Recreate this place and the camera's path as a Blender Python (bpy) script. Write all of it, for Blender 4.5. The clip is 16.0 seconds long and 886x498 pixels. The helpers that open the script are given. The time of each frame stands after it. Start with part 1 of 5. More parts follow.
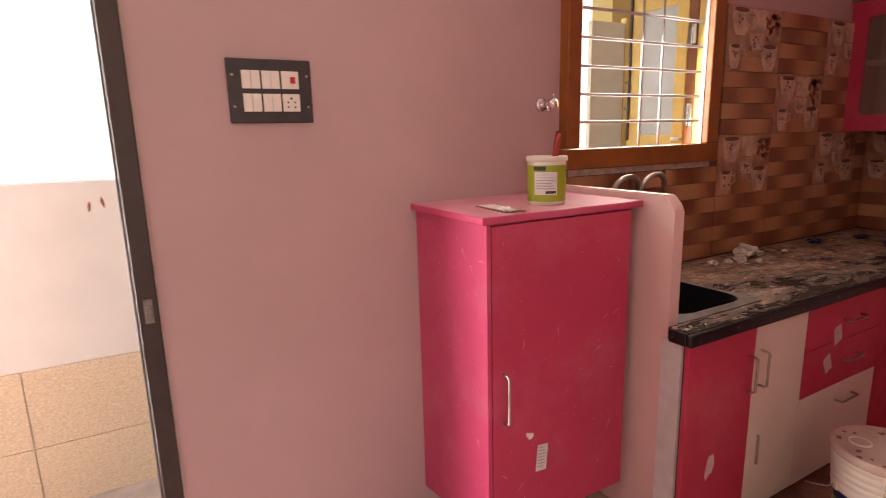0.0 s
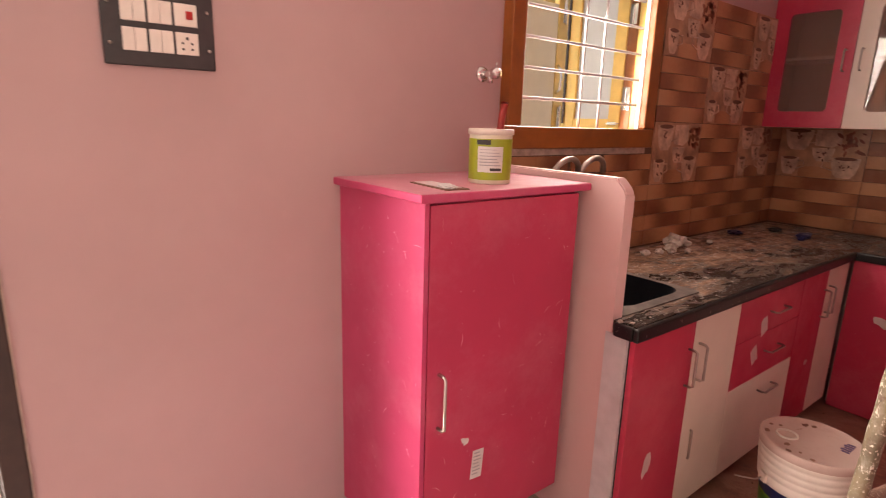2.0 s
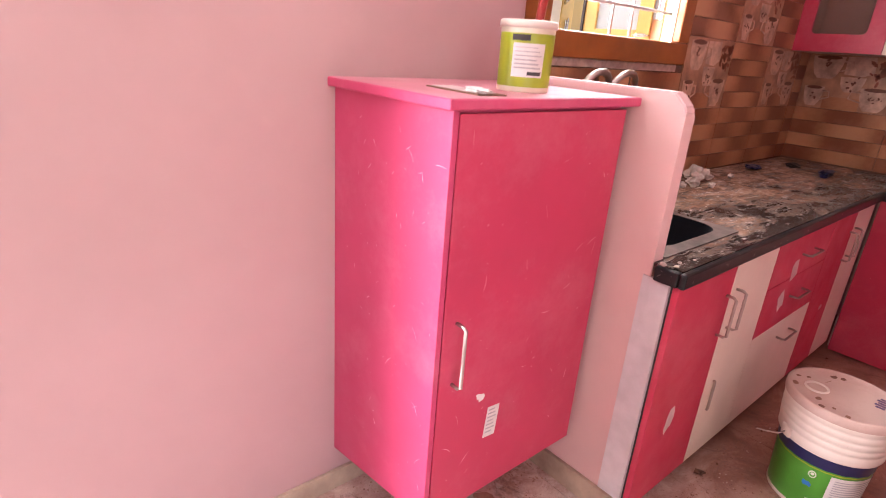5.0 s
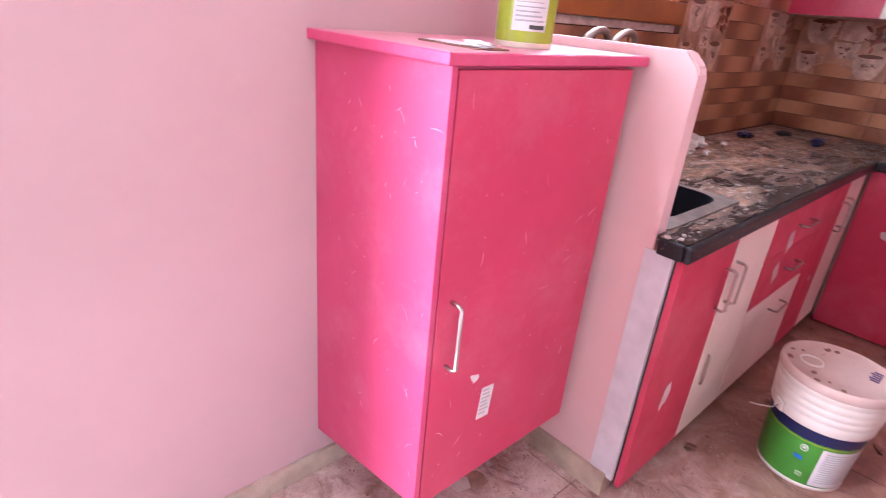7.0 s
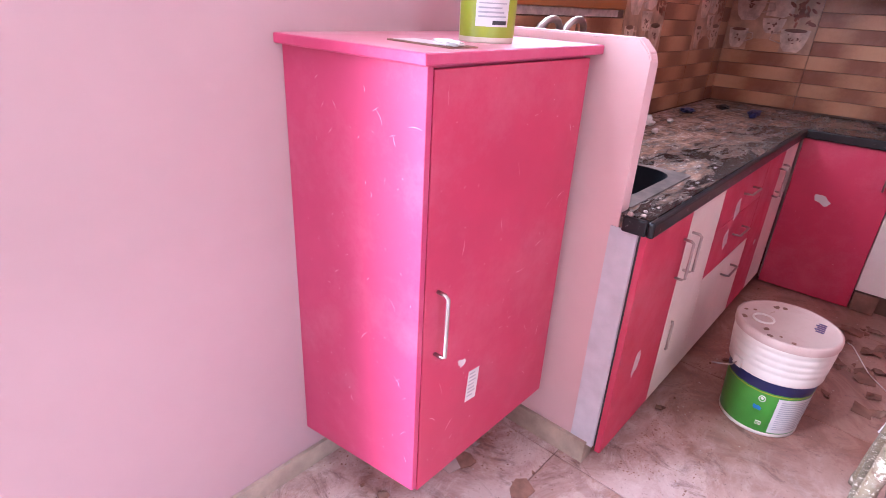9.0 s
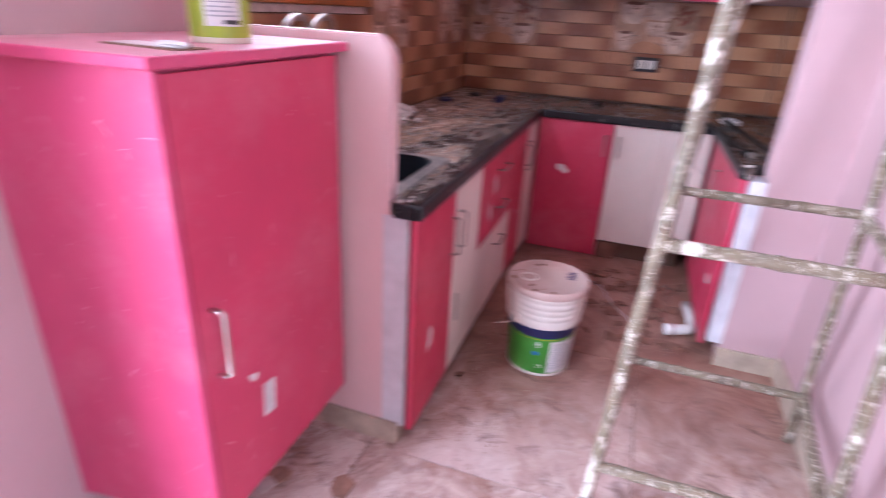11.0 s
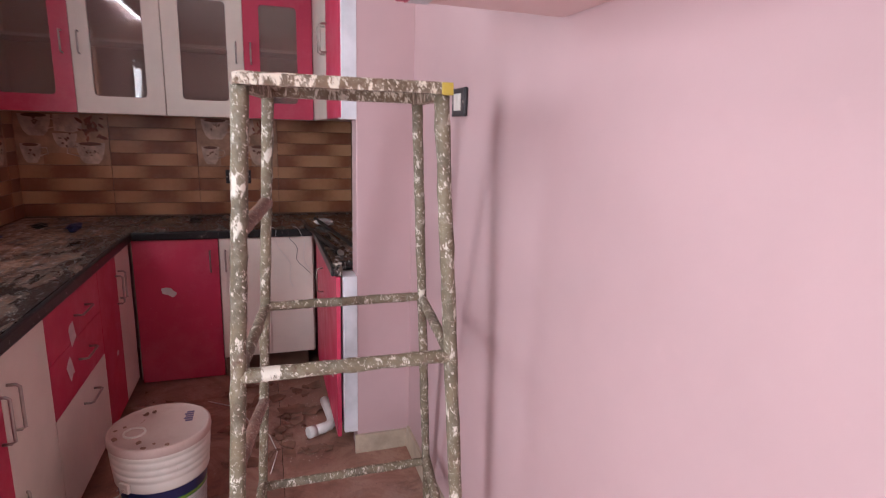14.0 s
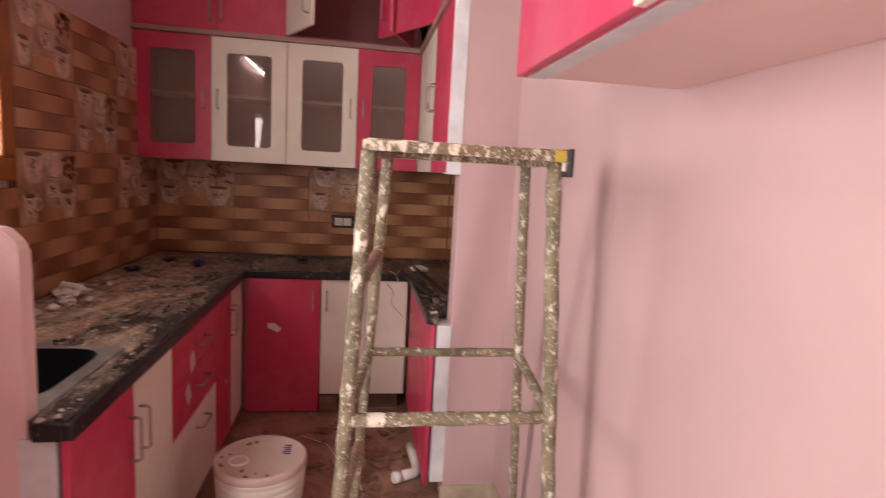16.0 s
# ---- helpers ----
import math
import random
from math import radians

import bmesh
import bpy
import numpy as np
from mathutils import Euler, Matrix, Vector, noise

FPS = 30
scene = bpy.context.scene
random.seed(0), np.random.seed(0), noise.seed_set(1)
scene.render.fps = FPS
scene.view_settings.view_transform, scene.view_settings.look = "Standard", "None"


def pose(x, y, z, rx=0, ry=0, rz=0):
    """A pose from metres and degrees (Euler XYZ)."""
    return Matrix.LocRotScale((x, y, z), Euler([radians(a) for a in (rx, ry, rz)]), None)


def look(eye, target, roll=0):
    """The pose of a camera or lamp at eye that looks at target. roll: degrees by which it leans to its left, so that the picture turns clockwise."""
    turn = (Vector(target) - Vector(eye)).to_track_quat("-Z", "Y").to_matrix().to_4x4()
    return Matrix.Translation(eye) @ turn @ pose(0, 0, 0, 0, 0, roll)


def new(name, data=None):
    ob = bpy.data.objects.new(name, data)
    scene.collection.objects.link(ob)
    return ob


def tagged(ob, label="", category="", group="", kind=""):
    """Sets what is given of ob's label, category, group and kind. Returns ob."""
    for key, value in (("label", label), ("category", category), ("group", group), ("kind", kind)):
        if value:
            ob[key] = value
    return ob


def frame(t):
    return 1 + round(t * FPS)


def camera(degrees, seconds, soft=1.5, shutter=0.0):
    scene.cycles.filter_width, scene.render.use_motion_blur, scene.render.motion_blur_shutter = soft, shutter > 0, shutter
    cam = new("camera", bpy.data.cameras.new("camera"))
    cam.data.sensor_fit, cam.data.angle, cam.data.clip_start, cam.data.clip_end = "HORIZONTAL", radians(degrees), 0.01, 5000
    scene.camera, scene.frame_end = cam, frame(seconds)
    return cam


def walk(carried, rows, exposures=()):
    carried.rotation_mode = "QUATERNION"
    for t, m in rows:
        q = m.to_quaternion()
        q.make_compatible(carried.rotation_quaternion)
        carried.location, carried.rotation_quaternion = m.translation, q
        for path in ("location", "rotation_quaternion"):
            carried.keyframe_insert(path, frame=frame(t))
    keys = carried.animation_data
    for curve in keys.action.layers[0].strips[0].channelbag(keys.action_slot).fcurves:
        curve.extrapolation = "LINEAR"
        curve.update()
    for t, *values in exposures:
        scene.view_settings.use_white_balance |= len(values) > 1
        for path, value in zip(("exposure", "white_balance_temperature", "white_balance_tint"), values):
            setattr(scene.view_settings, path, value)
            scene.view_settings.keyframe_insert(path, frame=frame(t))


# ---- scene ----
cam = camera(78.0, 16.0, soft=0.8, shutter=0.9)
PATH = [
    (0, (0.505, 0.553, 1.443), (1.462, 2.262, 1.042), -1.5),
    (0.5, (0.52, 0.598, 1.422), (1.536, 2.274, 1.026), -0.9),
    (1, (0.53, 0.652, 1.398), (1.594, 2.298, 1.001), 0.8),
    (1.5, (0.551, 0.701, 1.394), (1.678, 2.299, 0.973), 1.7),
    (2, (0.581, 0.755, 1.393), (1.784, 2.287, 0.938), 1.7),
    (2.5, (0.594, 0.792, 1.39), (1.843, 2.281, 0.916), 1.6),
    (3, (0.6, 0.825, 1.387), (1.879, 2.276, 0.879), 2.1),
    (3.5, (0.609, 0.86, 1.376), (1.898, 2.284, 0.819), 2.7),
    (4, (0.619, 0.903, 1.354), (1.897, 2.317, 0.748), 3.0),
    (4.5, (0.634, 0.956, 1.333), (1.881, 2.376, 0.681), 3.4),
    (4.7, (0.644, 0.986, 1.325), (1.887, 2.401, 0.654), 3.9),
    (6.8, (0.701, 1.119, 1.286), (1.959, 2.451, 0.485), 5.5),
    (7, (0.698, 1.118, 1.286), (1.978, 2.429, 0.484), 5.4),
    (7.5, (0.685, 1.123, 1.292), (2.009, 2.382, 0.479), 4.7),
    (8, (0.665, 1.132, 1.298), (2.024, 2.353, 0.483), 3.7),
    (8.2, (0.657, 1.134, 1.303), (2.022, 2.343, 0.483), 3.5),
    (10.3, (0.619, 1.123, 1.308), (2.173, 2.079, 0.49), 2.8),
    (10.5, (0.632, 1.113, 1.311), (2.248, 1.962, 0.494), 2.7),
    (11, (0.651, 1.074, 1.314), (2.391, 1.644, 0.51), 3.2),
    (11.5, (0.711, 1.02, 1.308), (2.553, 1.177, 0.546), 4.4),
    (12, (0.717, 0.982, 1.326), (2.589, 0.808, 0.645), 4.1),
    (12.5, (0.728, 0.939, 1.34), (2.593, 0.516, 0.754), 2.8),
    (13, (0.73, 0.911, 1.356), (2.577, 0.342, 0.843), 1.6),
    (13.5, (0.727, 0.906, 1.366), (2.57, 0.285, 0.9), 1.1),
    (14, (0.723, 0.91, 1.375), (2.58, 0.298, 0.955), 1.7),
    (14.5, (0.72, 0.921, 1.382), (2.604, 0.363, 1.01), 3.0),
    (15, (0.717, 0.932, 1.387), (2.617, 0.413, 1.043), 3.7),
    (15.5, (0.71, 0.943, 1.393), (2.638, 0.505, 1.091), 3.7),
    (16, (0.704, 0.963, 1.407), (2.661, 0.653, 1.138), 3.2),
]
EXPOSURES = [
    (0, 1.38, 7550, 12.2), (2, 1.72, 7800, 13.8), (3.5, 2.24, 7300, 13.5), (4.5, 2.42, 6700, 13.4), (7, 2.7, 5350, 11.9), (8, 2.7, 5150, 11.9), (10.5, 2.4, 4980, 12.2),
    (11.5, 2.15, 5000, 11), (12.5, 1.72, 5180, 8), (13.5, 1.38, 5400, 6.2), (14.5, 1.43, 6150, 7.2), (16, 1.5, 6900, 9)]
walk(cam, [(t, look(eye, target, roll)) for t, eye, target, roll in PATH], EXPOSURES)

# ---- light ----
world = bpy.data.worlds.new("sky")
scene.world = world
world.use_nodes = True
wn = world.node_tree
sky = wn.nodes.new("ShaderNodeTexSky")
sky.sky_type, sky.sun_disc = "NISHITA", False
sky.sun_elevation, sky.sun_rotation = radians(50), radians(211)
wn.links.new(sky.outputs[0], wn.nodes["Background"].inputs[0])
wn.nodes["Background"].inputs[1].default_value = 0.15

sun = bpy.data.lights.new("sun", "SUN")
sun.energy, sun.angle, sun.color = 3.0, radians(0.5), (1.0, 0.95, 0.88)
new("sun", sun).matrix_world = look((-3.0, -5.0, 7.0), (0, 0, 0))


def sky_lamp(name, eye, target, w, h, power, color, spread=180):
    lamp = bpy.data.lights.new(name, "AREA")
    lamp.shape, lamp.size, lamp.size_y, lamp.energy, lamp.color, lamp.spread = "RECTANGLE", w, h, power, color, radians(spread)
    new(name, lamp).matrix_world = look(eye, target)


sky_lamp("doorway_daylight", (0.03, 2.36, 1.15), (0.03, 0.0, 0.9), 0.84, 1.7, 20, (1.0, 0.98, 1.0))
sky_lamp("balcony_daylight", (-0.95, 2.74, 1.35), (0.5, 1.1, 1.1), 0.75, 1.9, 27, (1.0, 0.97, 1.0), 115)
sky_lamp("window_daylight", (2.41, 2.247, 1.74), (2.45, 0.0, 1.4), 0.70, 0.72, 6.8, (1.0, 0.97, 0.97))
# added fill lamp in an assumed, unseen hall opening; brightens south-facing fronts
sky_lamp("hall_fill_light", (-0.5, -2.38, 1.55), (0.3, 2.2, 1.1), 2.1, 1.25, 8.8, (1.0, 0.96, 0.94))


# ---- materials ----
def material(name):
    m = bpy.data.materials.new(name)
    m.use_nodes = True
    return m, m.node_tree, m.node_tree.nodes["Principled BSDF"]


def node(nt, kind, **values):
    n = nt.nodes.new(kind)
    for key, value in values.items():
        n.inputs[key].default_value = value
    return n


def coords(nt, stretch=(1, 1, 1)):
    tc = nt.nodes.new("ShaderNodeTexCoord")
    mp = node(nt, "ShaderNodeMapping", Scale=stretch)
    nt.links.new(tc.outputs["Object"], mp.inputs["Vector"])
    return mp.outputs[0]


def noise_tex(nt, scale, detail=4.0, rough=0.6, stretch=(1, 1, 1), distortion=0.0):
    n = node(nt, "ShaderNodeTexNoise", Scale=scale, Detail=detail, Roughness=rough, Distortion=distortion)
    nt.links.new(coords(nt, stretch), n.inputs["Vector"])
    return n.outputs[0]


def ramp(nt, fac, stops):
    r = nt.nodes.new("ShaderNodeValToRGB")
    e = r.color_ramp.elements
    while len(e) < len(stops):
        e.new(0.5)
    for k, (at, c) in enumerate(stops):
        e[k].position = at
        e[k].color = (*c, 1) if len(c) == 3 else c
    nt.links.new(fac, r.inputs[0])
    return r.outputs[0]


def mix(nt, fac, a, b, blend="MIX"):
    m = nt.nodes.new("ShaderNodeMix")
    m.data_type, m.blend_type = "RGBA", blend
    for socket, value in ((m.inputs[0], fac), (m.inputs[6], a), (m.inputs[7], b)):
        if isinstance(value, bpy.types.NodeSocket):
            nt.links.new(value, socket)
        elif isinstance(value, (int, float)):
            socket.default_value = value
        else:
            socket.default_value = (*value, 1)
    return m.outputs[2]


def grey(nt, fac, lo, hi, a=0.0, b=1.0):
    r = node(nt, "ShaderNodeMapRange", **{"From Min": lo, "From Max": hi, "To Min": a, "To Max": b})
    nt.links.new(fac, r.inputs[0])
    return r.outputs[0]


def bump(nt, bsdf, fac, strength, distance=0.002):
    b = node(nt, "ShaderNodeBump", Strength=strength, Distance=distance)
    nt.links.new(fac, b.inputs["Height"])
    nt.links.new(b.outputs[0], bsdf.inputs["Normal"])


def tint(c, k):
    return tuple(min(1.0, v * k) for v in c)


def wall_paint(name, c):
    m, nt, p = material(name)
    big, fine = noise_tex(nt, 1.7, 5), noise_tex(nt, 160, 3)
    base = mix(nt, grey(nt, big, 0.3, 0.7), tint(c, 0.93), tint(c, 1.05))
    chalk = grey(nt, noise_tex(nt, 9, 6, 0.7), 0.62, 0.8, 0, 0.35)
    base = mix(nt, chalk, base, tint(c, 1.12))
    nt.links.new(base, p.inputs["Base Color"])
    p.inputs["Roughness"].default_value = 0.62
    bump(nt, p, fine, 0.12, 0.001)
    return m


def laminate(name, c, pale, rough=0.33, scratched=1.0):
    m, nt, p = material(name)
    base = mix(nt, grey(nt, noise_tex(nt, 3.2, 5), 0.3, 0.7), tint(c, 0.92), tint(c, 1.06))
    dust = grey(nt, noise_tex(nt, 2.3, 8, 0.75), 0.5, 0.85, 0, 0.25 * scratched)
    base = mix(nt, dust, base, pale)
    marks = grey(nt, noise_tex(nt, 34, 3, 0.5, (1, 1, 0.5), 1.2), 0.765, 0.80, 0, 0.5 * scratched)
    base = mix(nt, marks, base, pale)
    specks = grey(nt, noise_tex(nt, 75, 1), 0.80, 0.83, 0, 0.7 * scratched)
    base = mix(nt, specks, base, pale)
    nt.links.new(base, p.inputs["Base Color"])
    nt.links.new(grey(nt, noise_tex(nt, 6, 6), 0.3, 0.75, rough, rough + 0.22), p.inputs["Roughness"])
    bump(nt, p, noise_tex(nt, 260, 2), 0.05, 0.0006)
    return m


def plain(name, c, rough=0.5, metal=0.0, vary=0.12, scale=14, bumpy=0.08):
    m, nt, p = material(name)
    base = mix(nt, grey(nt, noise_tex(nt, scale, 5), 0.3, 0.7), tint(c, 1 - vary), tint(c, 1 + vary))
    nt.links.new(base, p.inputs["Base Color"])
    p.inputs["Roughness"].default_value, p.inputs["Metallic"].default_value = rough, metal
    bump(nt, p, noise_tex(nt, scale * 9, 3), bumpy, 0.001)
    return m


def granite():
    m, nt, p = material("dusty_black_granite")
    stone = mix(nt, grey(nt, noise_tex(nt, 220, 2), 0.45, 0.75), (0.006, 0.006, 0.007), (0.05, 0.045, 0.042))
    sep = nt.nodes.new("ShaderNodeSeparateXYZ")
    tc = nt.nodes.new("ShaderNodeTexCoord")
    nt.links.new(tc.outputs["Object"], sep.inputs[0])
    toback = grey(nt, sep.outputs[1], -0.05, 0.55, -0.06, 0.17)
    def add(a, b):
        q = nt.nodes.new("ShaderNodeMath")
        nt.links.new(a, q.inputs[0])
        nt.links.new(b, q.inputs[1])
        return q.outputs[0]
    dust = grey(nt, add(noise_tex(nt, 5.5, 10, 0.78, (0.7, 1.6, 1), 0.4), toback), 0.47, 0.60, 0.03, 0.9)
    dustc = ramp(nt, noise_tex(nt, 15, 8, 0.7), [(0.34, (0.09, 0.04, 0.022)), (0.45, (0.25, 0.125, 0.07)), (0.55, (0.37, 0.225, 0.155)), (0.68, (0.46, 0.33, 0.27))])
    c = mix(nt, dust, stone, dustc)
    white = grey(nt, noise_tex(nt, 19, 10, 0.75, (1, 2.4, 1)), 0.565, 0.61, 0, 0.8)
    c = mix(nt, white, c, (0.50, 0.43, 0.39))
    bare = grey(nt, noise_tex(nt, 13, 9, 0.8, (0.6, 2.6, 1), 0.5), 0.52, 0.61, 0, 0.8)
    c = mix(nt, bare, c, (0.012, 0.011, 0.011))
    crumbs = grey(nt, noise_tex(nt, 85, 4, 0.65), 0.64, 0.67, 0, 0.85)
    c = mix(nt, crumbs, c, (0.60, 0.53, 0.49))
    nt.links.new(c, p.inputs["Base Color"])
    nt.links.new(grey(nt, dust, 0.0, 0.6, 0.22, 0.8), p.inputs["Roughness"])
    bump(nt, p, noise_tex(nt, 40, 8), 0.25, 0.002)
    return m


def granite_edge():
    m, nt, p = material("black_granite_edge")
    c = mix(nt, grey(nt, noise_tex(nt, 45, 6, 0.7), 0.60, 0.68, 0, 0.65), (0.008, 0.008, 0.009), (0.36, 0.30, 0.28))
    nt.links.new(c, p.inputs["Base Color"])
    p.inputs["Roughness"].default_value = 0.34
    p.inputs["Specular IOR Level"].default_value = 0.35
    return m


def floor_stone():
    m, nt, p = material("dusty_red_brown_stone")
    info = nt.nodes.new("ShaderNodeObjectInfo")
    vein = noise_tex(nt, 3.0, 9, 0.68, (1, 1, 1), 1.6)
    c = ramp(nt, vein, [(0.30, (0.10, 0.038, 0.022)), (0.47, (0.235, 0.095, 0.058)), (0.56, (0.34, 0.185, 0.13)), (0.72, (0.20, 0.078, 0.047))])
    c = mix(nt, grey(nt, info.outputs["Random"], 0, 1, 0, 0.35), c, (0.28, 0.15, 0.11))
    geo = nt.nodes.new("ShaderNodeNewGeometry")
    sep = nt.nodes.new("ShaderNodeSeparateXYZ")
    nt.links.new(geo.outputs["Position"], sep.inputs[0])
    def times(a, b):
        q = nt.nodes.new("ShaderNodeMath")
        q.operation = "MULTIPLY"
        nt.links.new(a, q.inputs[0])
        nt.links.new(b, q.inputs[1])
        return q.outputs[0]
    trodden = grey(nt, sep.outputs[0], 1.95, 2.65, 1.0, 0.06)
    dust = times(grey(nt, noise_tex(nt, 2.2, 10, 0.72, (1, 1, 1), 1.0), 0.37, 0.55, 0.12, 0.88), trodden)
    c = mix(nt, dust, c, (0.60, 0.46, 0.41))
    smear = times(grey(nt, noise_tex(nt, 7, 10, 0.8, (1, 1.5, 1), 0.9), 0.48, 0.64, 0, 0.7), trodden)
    c = mix(nt, smear, c, (0.66, 0.55, 0.50))
    dark = grey(nt, noise_tex(nt, 6, 9, 0.75, (1.7, 1, 1), 0.8), 0.55, 0.66, 0, 0.7)
    c = mix(nt, dark, c, (0.12, 0.055, 0.04))
    grit = grey(nt, noise_tex(nt, 80, 4, 0.7), 0.62, 0.67, 0, 0.6)
    c = mix(nt, grit, c, (0.10, 0.05, 0.035))
    nt.links.new(c, p.inputs["Base Color"])
    nt.links.new(grey(nt, dust, 0, 0.7, 0.32, 0.75), p.inputs["Roughness"])
    bump(nt, p, noise_tex(nt, 50, 8), 0.2, 0.002)
    return m


def tile_brick():
    m, nt, p = material("glazed_brown_brick_tile")

    def calc(kind, a, b=0.0, c=0.0):
        q = nt.nodes.new("ShaderNodeMath")
        q.operation = kind
        for socket, value in zip(q.inputs, (a, b, c)):
            if isinstance(value, bpy.types.NodeSocket):
                nt.links.new(value, socket)
            else:
                socket.default_value = value
        return q.outputs[0]

    info = nt.nodes.new("ShaderNodeObjectInfo")
    geo = nt.nodes.new("ShaderNodeNewGeometry")
    sep = nt.nodes.new("ShaderNodeSeparateXYZ")
    nt.links.new(geo.outputs["Position"], sep.inputs[0])
    along = calc("ADD", sep.outputs[0], sep.outputs[1])
    course = calc("FLOOR", calc("MULTIPLY_ADD", sep.outputs[2], 1 / 0.0725, -0.839 / 0.0725))
    turn = calc("MULTIPLY_ADD", course, math.pi, calc("MULTIPLY", info.outputs["Random"], 0.9))
    wave = calc("SINE", calc("MULTIPLY_ADD", along, 2 * math.pi / 0.44, turn))
    # bricks of unlike length: a longer wave pushes the short one
    slow = calc("SINE", calc("MULTIPLY_ADD", along, 2 * math.pi / 0.83, calc("MULTIPLY", course, 2.1)))
    wave = calc("MULTIPLY_ADD", slow, 0.4, wave)
    grain = noise_tex(nt, 30, 6, 0.7, (1, 1, 5))
    k = calc("MULTIPLY_ADD", grain, 1.2, wave)
    c = ramp(nt, grey(nt, k, -0.75, 1.85), [(0.0, (0.19, 0.060, 0.027)), (0.3, (0.225, 0.080, 0.036)), (0.52, (0.32, 0.138, 0.064)), (0.78, (0.42, 0.20, 0.098)), (1.0, (0.48, 0.25, 0.128))])
    dust = grey(nt, noise_tex(nt, 6, 7, 0.7), 0.48, 0.78, 0, 0.24)
    c = mix(nt, dust, c, (0.48, 0.30, 0.21))
    nt.links.new(c, p.inputs["Base Color"])
    nt.links.new(grey(nt, dust, 0, 0.3, 0.3, 0.5), p.inputs["Roughness"])
    bump(nt, p, grain, 0.12, 0.001)
    return m


def splashed_metal(name, base, drip, cover):
    m, nt, p = material(name)
    c = mix(nt, grey(nt, noise_tex(nt, 11, 5), 0.35, 0.65), tint(base, 0.72), tint(base, 1.3))
    rust = grey(nt, noise_tex(nt, 18, 8, 0.7), 0.56, 0.64, 0, 0.75)
    c = mix(nt, rust, c, (0.11, 0.05, 0.028))
    film = grey(nt, noise_tex(nt, 38, 8, 0.75), 0.50, 0.64, 0, 0.3)
    c = mix(nt, film, c, tint(drip, 0.62))
    blot = grey(nt, noise_tex(nt, 52, 9, 0.75, (1, 1, 0.6), 0.15), cover, cover + 0.03)
    c = mix(nt, blot, c, drip)
    run = grey(nt, noise_tex(nt, 13, 7, 0.65, (1, 1, 0.45), 0.1), cover + 0.06, cover + 0.085, 0, 0.95)
    c = mix(nt, run, c, tint(drip, 1.06))
    fleck = grey(nt, noise_tex(nt, 130, 4, 0.7), 0.60, 0.63, 0, 0.9)
    c = mix(nt, fleck, c, tint(drip, 1.1))
    chip = grey(nt, noise_tex(nt, 90, 6, 0.7), 0.62, 0.66, 0, 0.8)
    c = mix(nt, chip, c, tint(base, 0.5))
    nt.links.new(c, p.inputs["Base Color"])
    p.inputs["Roughness"].default_value = 0.62
    bump(nt, p, noise_tex(nt, 55, 8, 0.7), 0.7, 0.003)
    return m


def fluted_glass():
    m, nt, p = material("tinted_fluted_glass")
    p.inputs["Base Color"].default_value = (0.78, 0.64, 0.59, 1)
    p.inputs["Transmission Weight"].default_value = 0.9
    p.inputs["Roughness"].default_value = 0.012
    w = node(nt, "ShaderNodeTexWave", Scale=38.0, Distortion=0.4)
    w.bands_direction = "Z"
    nt.links.new(coords(nt), w.inputs["Vector"])
    bump(nt, p, w.outputs[1], 0.004, 0.001)
    return m


def glow(name, c, k):
    m, nt, p = material(name)
    p.inputs["Base Color"].default_value = (*c, 1)
    p.inputs["Emission Color"].default_value = (*c, 1)
    p.inputs["Emission Strength"].default_value = k
    return m


PINK = (0.47, 0.310, 0.310)
M_WALL = wall_paint("pink_wall_paint", PINK)
M_CEIL = wall_paint("white_ceiling_paint", (0.80, 0.76, 0.74))
M_PART = wall_paint("pale_pink_partition_paint", (0.69, 0.48, 0.465))
M_PUTTY = plain("grey_white_putty", (0.60, 0.58, 0.60), 0.8, 0, 0.14, 9, 0.3)
M_RED = laminate("crimson_red_laminate", (0.50, 0.032, 0.084), (0.74, 0.38, 0.40))
# same crimson, made pinker: glossy veil of light put into the colour
M_RED_VEIL = laminate("crimson_laminate_veiled", (0.49, 0.035, 0.095), (0.76, 0.40, 0.45))
# lit copy of the crimson laminate, doorway light mixed into its colour
M_RED_LIT = laminate("crimson_laminate_lit", (0.52, 0.05, 0.14), (0.80, 0.46, 0.50))
M_DUSTTOP = laminate("dusty_pink_top", (0.54, 0.20, 0.25), (0.64, 0.48, 0.46), 0.6, 2.2)
M_CREAM = laminate("cream_laminate", (0.74, 0.65, 0.565), (0.80, 0.73, 0.67), 0.36, 0.8)
M_INSIDE = laminate("cabinet_inside", (0.60, 0.45, 0.38), (0.66, 0.52, 0.45), 0.5, 0.5)
M_DARKIN = laminate("maroon_inside", (0.27, 0.075, 0.08), (0.4, 0.22, 0.22), 0.5, 0.5)
M_TRIM = laminate("dusty_brown_trim", (0.34, 0.20, 0.18), (0.5, 0.38, 0.36), 0.5, 0.8)
M_GRANITE, M_GEDGE, M_FLOOR, M_TILE = granite(), granite_edge(), floor_stone(), tile_brick()
M_GROUT = plain("dark_grout", (0.13, 0.075, 0.05), 0.8)
M_DECO = plain("cream_print_glaze", (0.37, 0.205, 0.125), 0.3, 0, 0.4, 12)
M_CUP = plain("pale_cup_glaze", (0.50, 0.345, 0.26), 0.3, 0, 0.4, 18)
M_BEAN = plain("dark_brown_print", (0.13, 0.045, 0.025), 0.35, 0, 0.3, 40)
M_LEAF = plain("russet_leaf_print", (0.22, 0.06, 0.03), 0.35, 0, 0.4, 30)
M_STEEL = plain("brushed_steel", (0.44, 0.39, 0.35), 0.42, 1.0, 0.1, 40)
